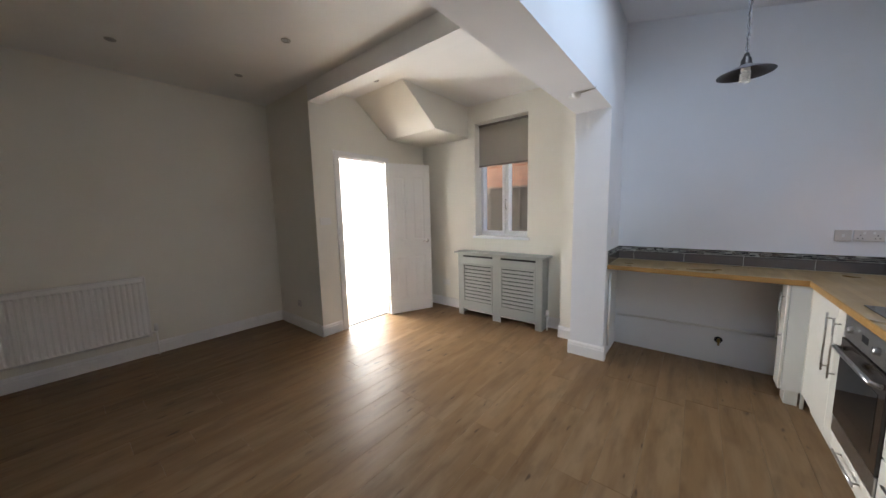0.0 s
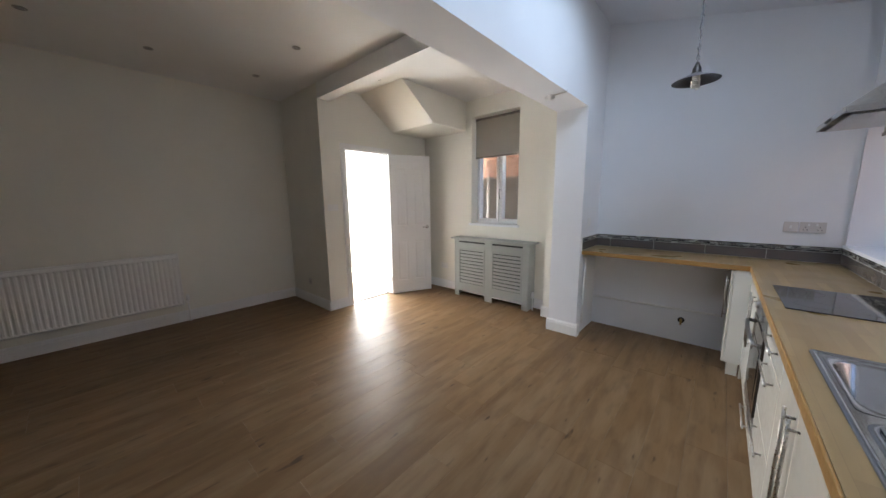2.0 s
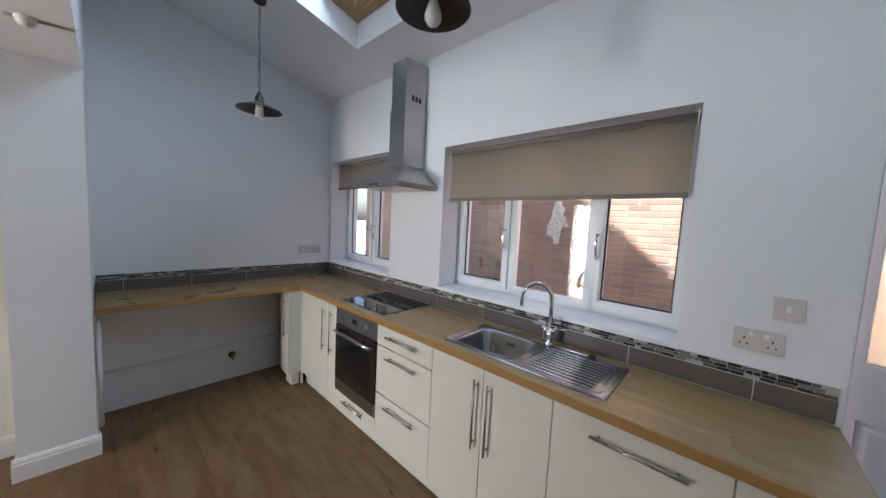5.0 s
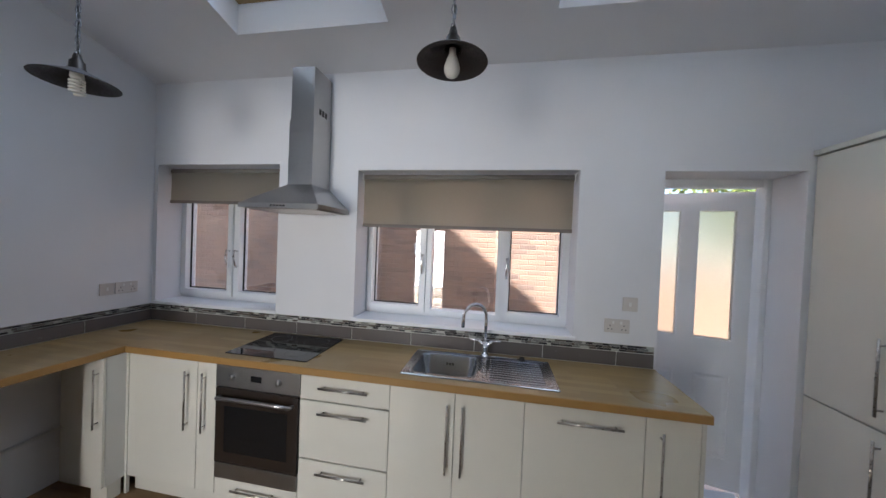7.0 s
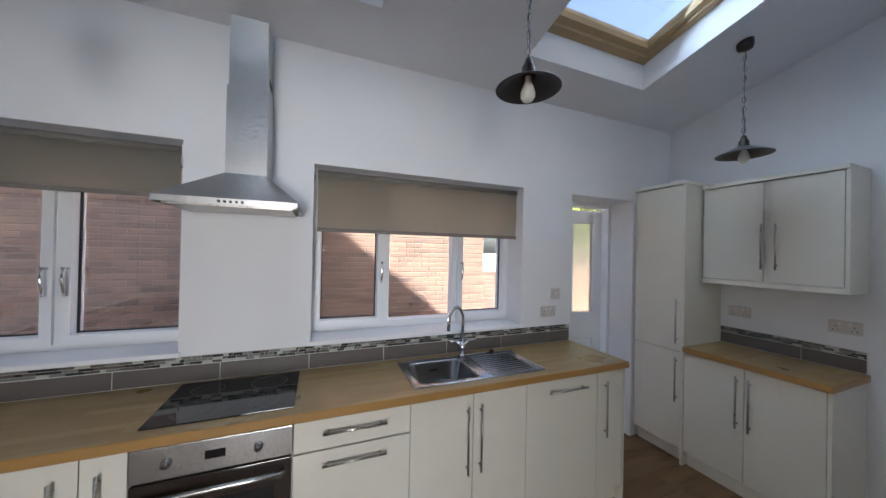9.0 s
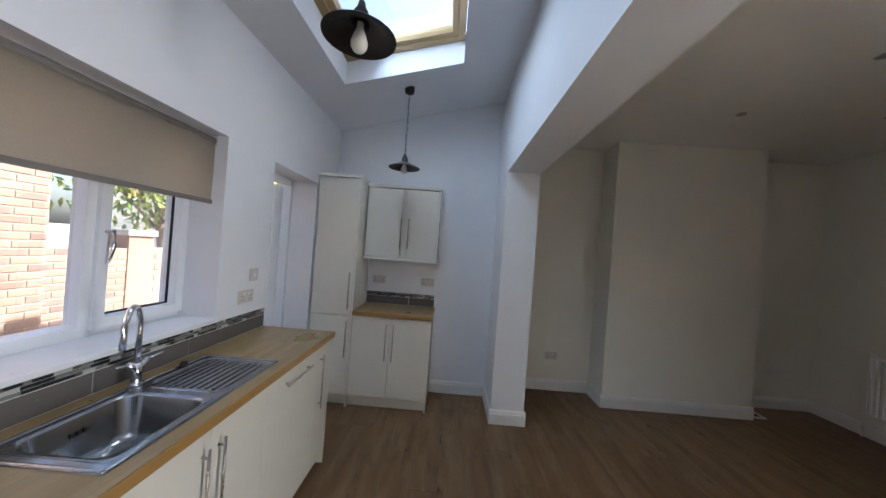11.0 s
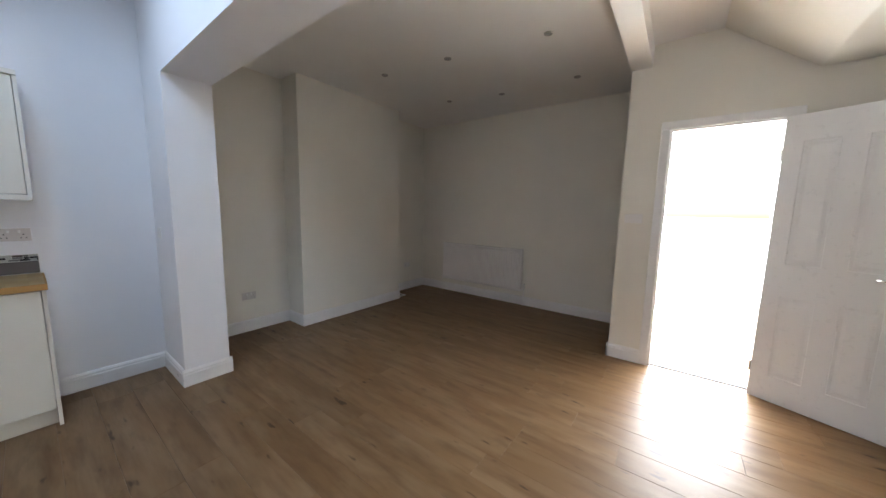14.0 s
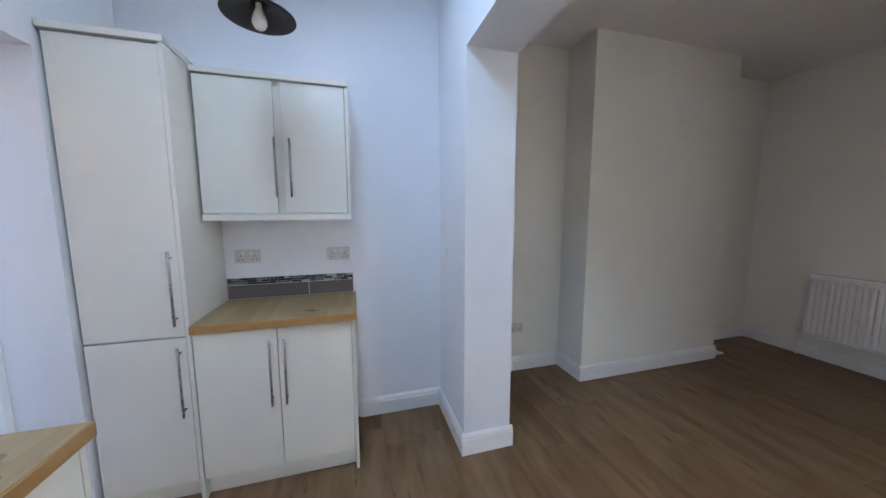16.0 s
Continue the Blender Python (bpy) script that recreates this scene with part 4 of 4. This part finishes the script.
plate("double_socket", (XE, -5.37, 0.45), (-1, 0, 0), 0.146, 0.086, "socket", SOCKETW)
plate("light_switch", (5.09, YB0, 1.21), (0, 1, 0), 0.086, 0.086, "switch", SOCKETW)
plate("light_switch", (0.57, YB0, 1.24), (0, 1, 0), 0.086, 0.086, "switch", SOCKETW)

# sensor under the beam, with its cable
u = thing("beam_sensor", (1.36, -2.05, ZB), "small white sensor under the beam with a short cable", "sensor")
part("base", lathe(bmesh.new(), ((0.0, ZB), (0.034, ZB), (0.034, ZB - 0.012), (0.0, ZB - 0.012)), 1.36, -2.05, 24), SOCKETW, u, "", True)
part("cover", lathe(bmesh.new(), ((0.03, ZB - 0.012), (0.03, ZB - 0.024), (0.022, ZB - 0.036), (0.0, ZB - 0.04)), 1.36, -2.05, 24), SOCKETW, u, "", True)
part("bracket", bevelled(bx(1.33, 1.36, -2.11, -2.075, ZB - 0.022, ZB), 0.004), SOCKETW, u)
part("cable", tube(bmesh.new(), [(1.365, -2.02, ZB - 0.006), (1.372, -1.97, ZB - 0.005), (1.38, YB0 - 0.002, ZB - 0.005), (1.38, YB0 + 0.006, ZB + 0.01)], 0.005, 8), SOCKET, u, "grey cable clipped to the beam", True)


# ---- dining area ----
def downlight(x, y):
    u = thing("downlight", (x, y, ZC), "recessed round ceiling spotlight, switched off", "spotlight", "ceiling spotlights")
    part("ring", lathe(bmesh.new(), ((0.024, ZC - 0.001), (0.025, ZC - 0.006), (0.036, ZC - 0.005), (0.038, ZC + 0.001)), x, y, 28), STEEL, u, "", True)
    part("lamp", lathe(bmesh.new(), ((0.024, ZC - 0.0015), (0.02, ZC - 0.003), (0.0, ZC - 0.003)), x, y, 20), SHADEOUT, u, "dull unlit lamp face", True)
    return u


for x, y in ((2.68, -2.76), (3.70, -2.68), (4.55, -2.64), (2.67, -4.02), (3.63, -3.90), (4.44, -3.81), (2.69, -5.04), (3.61, -5.05), (4.33, -4.90), (1.66, -4.10), (0.52, -2.76)):
    downlight(x, y)

# panel radiator
RX0, RX1, RZ0, RZ1, RY = 3.515, 5.01, 0.225, 0.875, YS + 0.08
u = thing("radiator", ((RX0 + RX1) / 2, RY, 0.22), "long white panel radiator on the south wall", "radiator")
bm = bmesh.new()
n = 34
cols = []
for k in range(n * 4 + 1):
    x = RX0 + 0.02 + (RX1 - RX0 - 0.04) * (k + (0.35, 0.0, -0.35, 0.0)[k % 4]) / (n * 4)
    d = 0.0 if k % 4 in (0, 1) or k in (n * 4,) else 0.009
    cols.append([bm.verts.new((x, RY + dd, z)) for z, dd in ((RZ0, -0.012), (RZ0 + 0.025, 0.016), (RZ0 + 0.045, d), (RZ1 - 0.065, d), (RZ1 - 0.045, 0.016), (RZ1 - 0.013, -0.006))])
for a, b in zip(cols, cols[1:]):
    for j in range(5):
        bm.faces.new((a[j], b[j], b[j + 1], a[j + 1]))
part("front_panel", bm, RADW, u, "fluted front panel")
part("back_panel", bx(RX0 + 0.01, RX1 - 0.01, YS + 0.025, RY - 0.014, RZ0, RZ1 - 0.02), RADW, u)
part("top_grille", bevelled(bx(RX0, RX1, YS + 0.025, RY + 0.003, RZ1 - 0.012, RZ1), 0.003), RADW, u)
for x0 in (RX0, RX1 - 0.012):
    part("side_cover", bevelled(bx(x0, x0 + 0.012, YS + 0.025, RY + 0.003, RZ0, RZ1 - 0.012), 0.003), RADW, u)
for k in range(60):
    x = RX0 + 0.05 + k * (RX1 - RX0 - 0.1) / 59
    part("grille_slot", bx(x - 0.005, x + 0.005, YS + 0.035, RY - 0.03, RZ1, RZ1 + 0.0006), DARK, u)
for sx, x in ((-1, RX0), (1, RX1)):
    bm = rod(bmesh.new(), (x, YS + 0.05, RZ0 + 0.03), (x + sx * 0.045, YS + 0.05, RZ0 + 0.03), 0.011)
    rod(bm, (x + sx * 0.04, YS + 0.05, 0.0), (x + sx * 0.04, YS + 0.05, RZ0 + 0.045), 0.008)
    v = part("valve", bm, RADW, u, "white painted valve and pipe", True)
    if sx < 0:
        part("valve_cap", rod(bmesh.new(), (x - 0.04, YS + 0.05, RZ0 + 0.045), (x - 0.04, YS + 0.05, RZ0 + 0.12), 0.02, 0.017, 16), SOCKETW, v, "white thermostatic head", True)
for x in (RX0 + 0.2, RX1 - 0.2):
    part("bracket", bx(x - 0.015, x + 0.015, YS + 0.001, YS + 0.025, RZ0 + 0.1, RZ1 - 0.08), RADW, u)

# radiator cover
CY0, CY1, CX = -3.91, -2.665, 0.445
u = thing("radiator_cover", (0.4, (CY0 + CY1) / 2, 0), "grey painted radiator cover with slatted panels under the window", "radiator cover")
part("top", bevelled(bx(XD + 0.001, CX + 0.035, CY0 - 0.045, CY1 + 0.045, 0.9, 0.922), 0.005), GREY, u)
for y0 in (CY0, CY1 - 0.018):
    part("side", bx(XD + 0.02, CX - 0.02, y0, y0 + 0.018, 0.0, 0.9), GREY, u)
MY = (CY0 + CY1) / 2
for a, b in ((CY0, CY0 + 0.085), (MY - 0.06, MY + 0.06), (CY1 - 0.085, CY1)):
    part("stile", bevelled(bx(CX - 0.018, CX, a, b, 0.0, 0.9), 0.002, 1), GREY, u)
for a, b in ((CY0 + 0.085, MY - 0.06), (MY + 0.06, CY1 - 0.085)):
    part("top_rail", bx(CX - 0.018, CX, a, b, 0.755, 0.845), GREY, u)
    part("lower_rail", bx(CX - 0.018, CX, a, b, 0.09, 0.20), GREY, u)
    # near-black strip in place of the shade inside the slot
    part("air_slot", bx(CX - 0.017, CX - 0.013, a, b, 0.846, 0.899), DARK, u, "dark strip coloured as the shade inside the slot")
    part("slot_lip", bx(CX - 0.014, CX - 0.002, a, b, 0.872, 0.899), GREY, u)
    for c0, c1, z0, z1 in ((a, a + 0.022, 0.20, 0.755), (b - 0.022, b, 0.20, 0.755), (a + 0.022, b - 0.022, 0.733, 0.755), (a + 0.022, b - 0.022, 0.20, 0.222)):
        part("moulding", bevelled(bx(CX - 0.012, CX + 0.007, c0, c1, z0, z1), 0.004, 2), GREY, u)
    # near-black sheet, colours in the shade seen between the slats
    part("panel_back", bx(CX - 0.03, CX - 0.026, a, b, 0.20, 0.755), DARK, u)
    for k in range(10):
        z = 0.226 + k * 0.0505
        bm = bx(CX - 0.016, CX - 0.004, a + 0.022, b - 0.022, z, z + 0.039)
        part("slat", bevelled(bm, 0.003, 1), GREY, u)
bm = rod(bmesh.new(), (0.345, CY1 + 0.03, 0.0), (0.345, CY1 + 0.03, 0.17), 0.009)
rod(bm, (0.345, CY1 + 0.03, 0.17), (0.345, CY1 + 0.03, 0.25), 0.02, 0.017, 14)
part("valve", bm, SOCKETW, u, "white valve head beside the cover", True)

# loose floor plate by the chimney breast
u = thing("floor_vent", (5.35, -4.96, 0), "small white floor vent frame with a dark hole", "vent")
part("frame", slab([5.25, 5.48], [-5.03, -4.91], [(5.28, 5.39, -5.005, -4.935)], lambda a, b, q: (a, b, 0.012 if q else 0.001)), SOCKETW, u)
part("hole", bx(5.28, 5.39, -5.005, -4.935, 0.001, 0.003), DARK, u)


# ---- doors ----
def architrave(name, x0, x1, z1, y, n, w=0.07):
    u = thing(name, ((x0 + x1) / 2, y, 0), "white moulded door frame and architrave", "door frame", kind="structure")
    d = 0.018 * n
    for a, b in ((x0 - w, x0), (x1, x1 + w)):
        part("jamb_trim", bevelled(bx(a, b, min(y, y + d), max(y, y + d), 0, z1), 0.005), GLOSS, u)
    part("head_trim", bevelled(bx(x0 - w, x1 + w, min(y, y + d), max(y, y + d), z1, z1 + w), 0.005), GLOSS, u)
    for a, b in ((x0, x0 + 0.018), (x1 - 0.018, x1)):
        part("lining", bx(a, b, y - 0.12, y, 0, z1), GLOSS, u)
    part("head_lining", bx(x0 + 0.018, x1 - 0.018, y - 0.12, y, z1 - 0.018, z1), GLOSS, u)
    return u


architrave("door_frame", DOOR[0], DOOR[1], DOOR[3], YD, 1)


def panel_leaf(name, w, h, label, panels, mtl, glazed=(), th=0.038):
    """A leaf hinged at its origin, closed along -x, with framed panels (x0, x1, z0, z1)."""
    u = thing(name, (0, 0, 0), label, "door")
    part("leaf", slab([-w, 0], [0.006, h], list(panels), lambda a, b, q: (a, th / 2 if q else -th / 2, b)), mtl, u)
    for k, (x0, x1, z0, z1) in enumerate(panels):
        if k in glazed:
            part("pane", bx(x0, x1, -0.004, 0.004, z0, z1), FROST, u, "obscure patterned glass").visible_shadow = False
        else:
            part("panel", bx(x0 - 0.001, x1 + 0.001, -th / 2 + 0.008, th / 2 - 0.008, z0 - 0.001, z1 + 0.001), mtl, u)
        for s in (-1, 1):
            pl = lambda a, b, d, s=s: (a, s * (th / 2 - 0.008 + 0.0075 * d), b)
            part("moulding", sash(bmesh.new(), x0, x1, z0, z1, 0.012, pl), mtl, u)
            if k not in glazed:
                bm = bmesh.new()
                f = lambda ww, d: [(x0 + ww, s * d, z0 + ww), (x1 - ww, s * d, z0 + ww), (x1 - ww, s * d, z1 - ww), (x0 + ww, s * d, z1 - ww)]
                r = [[bm.verts.new(p) for p in f(ww, d)] for ww, d in ((0.028, th / 2 - 0.0085), (0.05, th / 2 - 0.003))]
                loft(bm, r)
                part("raised_field", bm, mtl, u)
    return u


LW, LH = 0.67, 2.175
leaf = panel_leaf("hall_door", LW, LH, "white four-panel moulded door standing wide open", ((-0.29, -0.09, 1.08, 2.0), (-0.58, -0.38, 1.08, 2.0), (-0.29, -0.09, 0.2, 0.86), (-0.58, -0.38, 0.2, 0.86)), GLOSS)
for s in (-1, 1):
    bm = rod(bmesh.new(), (-LW + 0.06, s * 0.019, 1.06), (-LW + 0.06, s * 0.065, 1.06), 0.009)
    tube(bm, [(-LW + 0.06, s * 0.062, 1.06), (-LW + 0.09, s * 0.064, 1.062), (-LW + 0.15, s * 0.062, 1.058)], 0.009)
    h = part("handle", bm, CHROME, leaf, "chrome lever handle", True)
    part("rose", rod(bmesh.new(), (-LW + 0.06, s * 0.019, 1.06), (-LW + 0.06, s * 0.026, 1.06), 0.026, seg=20), CHROME, h, "", True)
for z in (0.25, 1.9):
    part("hinge", rod(bmesh.new(), (0.006, 0.02, z - 0.04), (0.006, 0.02, z + 0.04), 0.007), CHROME, leaf)
leaf.matrix_world = pose(1.075, YD + 0.045, 0.004, 0, 0, -24.0)

u = thing("back_door_frame", (4.37, 0.19, 0), "white plastic outer door frame", "door frame", kind="structure")
for a, b in ((ND[0], ND[0] + 0.05), (ND[1] - 0.035, ND[1])):
    part("jamb", bevelled(bx(a, b, 0.155, 0.235, 0.0, ND[3]), 0.004), UPVC, u)
part("head", bevelled(bx(ND[0] + 0.05, ND[1] - 0.05, 0.155, 0.235, ND[3] - 0.05, ND[3]), 0.004), UPVC, u)
part("sill", bevelled(bx(ND[0] + 0.05, ND[1] - 0.05, 0.12, 0.26, 0.0, 0.03), 0.004), UPVC, u)
bd = panel_leaf("back_door", 0.71, 2.07, "white plastic half-glazed back door opened outwards", ((-0.32, -0.085, 1.03, 1.955), (-0.625, -0.405, 1.03, 1.955), (-0.32, -0.085, 0.2, 0.80), (-0.625, -0.405, 0.2, 0.80)), UPVC, (0, 1), 0.06)
for z in (0.3, 1.1, 1.9):
    part("hinge", rod(bmesh.new(), (0.012, -0.03, z - 0.05), (0.012, -0.03, z + 0.05), 0.01), DARK, bd)
bd.matrix_world = pose(4.735, 0.275, 0.03, 0, 0, -15)

# ---- outside ----
bm = bmesh.new()
bmesh.ops.create_grid(bm, x_segments=2, y_segments=2, size=400, matrix=Matrix.Translation((0, 0, -0.16)))
solid("ground", bm, PAVE, "pale concrete paving of the side yard", "ground")
solid("floor_base", bx(-0.1, 5.8, YS - 0.2, 0.26, -0.14, -0.014), UNDER, "dark layer under the laminate boards", "floor")


def plastic_sheet(name, x, y, z0, z1):
    """Crumpled strips of thin sheet hanging from one nail."""
    u = thing(name, (x, y, z0), "crumpled white plastic sheet hanging on the brick wall", "plastic sheet")
    rng = random.Random(5)
    for k, (dx, w, top, low) in enumerate(((-0.10, 0.13, 0.12, 0.10), (0.0, 0.15, 0.0, 0.0), (0.11, 0.10, 0.16, 0.22))):
        bm, rows = bmesh.new(), []
        for i in range(13):
            v = i / 12
            z = z1 - top + (z0 + low - z1 + top) * v
            half = w * (0.25 + 0.75 * math.sin(math.pi * min(1, 0.2 + v * 0.7))) / 2 * rng.uniform(0.75, 1.1)
            cx = x + dx * (0.25 + 0.9 * v) + rng.uniform(-0.015, 0.015)
            rows.append([bm.verts.new((cx + half * (q / 3 - 1), y - 0.02 - rng.uniform(0, 0.035), z + rng.uniform(-0.012, 0.012))) for q in range(7)])
        for a, b in zip(rows, rows[1:]):
            for q in range(6):
                bm.faces.new((a[q], a[q + 1], b[q + 1], b[q]))
        bmesh.ops.solidify(bm, geom=list(bm.faces), thickness=0.002)
        part("strip", bm, SHEET, u)


plastic_sheet("plastic_sheet", 1.98, 2.18, 1.40, 1.95)

# garden end: low brick pier, distant house and tree
u = thing("neighbour_house", (13.0, 5.0, -0.16), "sunlit rendered neighbouring house with a tiled roof", "house")
part("wall", bx(11.5, 17.0, 3.6, 10.0, -0.16, 3.4), RENDER_W, u)
bm = bmesh.new()
a = [bm.verts.new(p) for p in ((11.2, 3.3, 3.3), (11.2, 10.3, 3.3), (11.2, 6.8, 6.0))]
b = [bm.verts.new((17.2, v.co.y, v.co.z)) for v in a]
bm.faces.new(a), bm.faces.new(b[::-1])
for i in range(3):
    bm.faces.new((a[i], b[i], b[(i + 1) % 3], a[(i + 1) % 3]))
bmesh.ops.recalc_face_normals(bm, faces=bm.faces)
part("roof", bm, ROOFT, u)


def tree(name, at, h, r, count):
    u = thing(name, at, "leafy garden tree beyond the wall", "tree", "garden trees")
    x, y, z = at
    bm = bmesh.new()
    tube(bm, [(x, y, z), (x + 0.05, y, z + h * 0.3), (x - 0.04, y + 0.05, z + h * 0.55)], 0.09, 8)
    for k in range(6):
        a = k * 1.05
        tube(bm, [(x, y, z + h * (0.35 + 0.03 * k)), (x + math.cos(a) * r * 0.4, y + math.sin(a) * r * 0.4, z + h * 0.6), (x + math.cos(a) * r * 0.7, y + math.sin(a) * r * 0.7, z + h * 0.8)], 0.03, 6)
    part("trunk", bm, BARK, u, "", True)
    verts, faces = [], []
    for k in range(count):
        v = Vector((random.gauss(0, 0.5), random.gauss(0, 0.5), random.gauss(0, 0.36)))
        if v.length > 1.15:
            continue
        c = Vector((x, y, z + h * 0.72)) + v * r
        q = Euler((random.uniform(0, 6), random.uniform(0, 6), random.uniform(0, 6))).to_matrix()
        s = random.uniform(0.05, 0.1)
        i = len(verts)
        verts += [tuple(c + q @ Vector(p) * s) for p in ((-1, 0, 0), (0, -0.45, 0.08), (1, 0, 0), (0, 0.45, 0.08))]
        faces.append((i, i + 1, i + 2, i + 3))
    me = bpy.data.meshes.new("crown")
    me.from_pydata([tuple(Vector(p) - Vector(at)) for p in verts], [], faces)
    me.materials.append(LEAF)
    c = new("crown", me)
    c.parent = u
    return u


tree("garden_tree", (7.6, 4.1, -0.16), 4.0, 1.5, 3000)
tree("garden_tree", (10.2, 3.9, -0.16), 4.2, 1.5, 2400)

# timber fence outside the narrow window
fn = thing("garden_fence", (-1.2, -3.5, -0.16), "weathered grey overlap timber fence", "fence")
for y in (-5.6, -4.35, -3.1, -1.85):
    part("post", bevelled(bx(-1.235, -1.165, y - 0.04, y + 0.04, -0.16, 1.93), 0.005), FENCE, fn)
for k in range(16):
    z = -0.05 + k * 0.1205
    bm = bmesh.new()
    n = 10
    lo = [bm.verts.new((-1.158 + 0.006 * math.sin(k), -5.6 + 3.75 * i / n, z + 0.012 * math.sin(i * 1.9 + k * 2.3))) for i in range(n + 1)]
    hi = [bm.verts.new((-1.196, -5.6 + 3.75 * i / n, z + 0.135)) for i in range(n + 1)]
    b2 = [bm.verts.new((-1.202, -5.6 + 3.75 * i / n, z + 0.135)) for i in range(n + 1)]
    l2 = [bm.verts.new((v.co.x - 0.014, v.co.y, v.co.z)) for v in lo]
    for i in range(n):
        for p, q in ((lo, hi), (hi, b2), (b2, l2), (l2, lo)):
            bm.faces.new((p[i], p[i + 1], q[i + 1], q[i]))
    bmesh.ops.recalc_face_normals(bm, faces=bm.faces)
    part("slat", bm, FENCE, fn)
for y in (-4.75, -3.72, -2.5):
    part("batten", bx(-1.165, -1.145, y - 0.02, y + 0.02, -0.1, 1.90), FENCE, fn)
part("cap_rail", bevelled(bx(-1.23, -1.15, -5.6, -1.85, 1.885, 1.915), 0.004), FENCE, fn)


# ---- brickwork ----
def brick_wall(name, u0, u1, z0, z1, place, mtl, back, near, label):
    """Running bond on a mortar core: near bricks are objects of their own, the rest is joined."""
    core = solid(name, back, MORTAR, label, "brick wall")
    L, H, J = 0.215, 0.060, 0.009

    def corners(a, b, c, e):
        return [place(q[0], q[1], q[2]) for q in ((a, c, 0), (b, c, 0), (b, e, 0), (a, e, 0), (a + 0.004, c + 0.004, 1), (b - 0.004, c + 0.004, 1), (b - 0.004, e - 0.004, 1), (a + 0.004, e - 0.004, 1))]

    faces = ((4, 5, 6, 7), (0, 1, 5, 4), (1, 2, 6, 5), (2, 3, 7, 6), (3, 0, 4, 7))
    proto = bpy.data.meshes.new("brick")
    o = Vector(place(0, 0, 0))
    proto.from_pydata([tuple(Vector(p) - o) for p in corners(0, L, 0, H)], [], faces)
    proto.materials.append(mtl)
    verts, fcs, singles = [], [], 0
    row, z = 0, z0
    while z + H <= z1:
        a = u0 - (L + J) / 2 * (row % 2)
        while a < u1:
            lo, hi = max(a, u0), min(a + L, u1)
            if hi - lo > 0.03:
                if hi - lo > L - 1e-6 and singles < 300 and near[0] <= lo and hi <= near[1] and near[2] <= z <= near[3]:
                    ob = new("brick", proto)
                    ob.parent = core
                    ob.location = Vector(place(lo + random.uniform(-0.002, 0.002), z, random.uniform(-0.15, 0.1)))
                    singles += 1
                else:
                    i = len(verts)
                    verts += corners(lo, hi, z, z + H)
                    fcs += [tuple(i + q for q in f) for f in faces]
            a += L + J
        z += H + J
        row += 1
    me = bpy.data.meshes.new("brickwork")
    me.from_pydata(verts, [], fcs)
    me.materials.append(mtl)
    ob = tagged(new("brickwork", me), "far bricks of the same wall", kind="stuff")
    ob.parent = core


brick_wall("wall_brick_yard", -2.5, 4.45, -0.16, 3.7, lambda a, z, d: (a, 2.2 - 0.006 * d, z), BRICK, bx(-2.5, 4.45, 2.2, 2.42, -0.16, 3.7), (1.1, 4.3, 0.70, 2.15), "tall red brick wall across the yard")
brick_wall("wall_brick_garden", 4.47, 11.4, -0.16, 1.35, lambda a, z, d: (a, 2.3 - 0.006 * d, z), BRICK, bx(4.47, 11.4, 2.3, 2.52, -0.16, 1.35), (0, 0, 0, 0), "low red brick garden wall")
brick_wall("wall_brick_alley", -6.5, -1.0, 1.2, 4.2, lambda a, z, d: (-2.5 + 0.012 * d, a, z), BRICKO, bx(-2.7, -2.5, -6.5, -1.0, -0.16, 4.2), (-4.9, -3.3, 1.7, 2.9), "orange brick side of the neighbouring house")
u = thing("brick_pier", (5.4, 2.2, -0.16), "brick pier with a cap on the garden wall", "pier")
part("shaft", bx(5.25, 5.55, 2.285, 2.535, -0.16, 1.50), BRICK, u)
part("cap", bevelled(bx(5.22, 5.58, 2.26, 2.56, 1.50, 1.57), 0.01), PAVE, u)
u = thing("security_camera", (-2.45, -4.04, 2.12), "small white dome security camera on the brick wall", "camera")
part("base", rod(bmesh.new(), (-2.489, -4.04, 2.12), (-2.44, -4.04, 2.12), 0.055, 0.05, 20), SOCKETW, u, "", True)
bm = bmesh.new()
bmesh.ops.create_uvsphere(bm, u_segments=16, v_segments=10, radius=0.045, matrix=Matrix.Translation((-2.42, -4.04, 2.12)))
dome = part("dome", bm, SOCKETW, u, "", True)
part("lens", rod(bmesh.new(), (-2.385, -4.04, 2.115), (-2.37, -4.035, 2.113), 0.02, 0.018, 14), BLACKGL, dome, "black lens", True)

# ---- laminate floor boards ----
fl = solid("floor", bx(XD - 0.05, XE + 0.05, YS - 0.05, YN, -0.0135, -0.0115), UNDER, "oak-look laminate floor laid in staggered boards", "floor")
PW, PL = 0.192, 1.285
lengths = {}
for r in range(31):
    y0 = YS - 0.03 + r * PW
    a = XD - random.uniform(0.05, PL - 0.2)
    while a < XE + 0.03:
        lo, hi = max(a, XD - 0.02), min(a + PL, XE + 0.04)
        if hi - lo > 0.03:
            key = round(hi - lo, 3)
            if key not in lengths:
                bm = bx(0.0002, key - 0.0002, 0.0002, PW - 0.0002, -0.011, 0.0)
                top = [e for e in bm.edges if all(abs(v.co.z) < 1e-6 for v in e.verts)]
                bmesh.ops.bevel(bm, geom=top, offset=0.0014, segments=1, affect="EDGES")
                lengths[key] = mesh_of("board", bm, FLOOR)
            ob = new("board", lengths[key])
            ob.parent = fl
            ob.location = (lo, y0, 0)
        a += PL
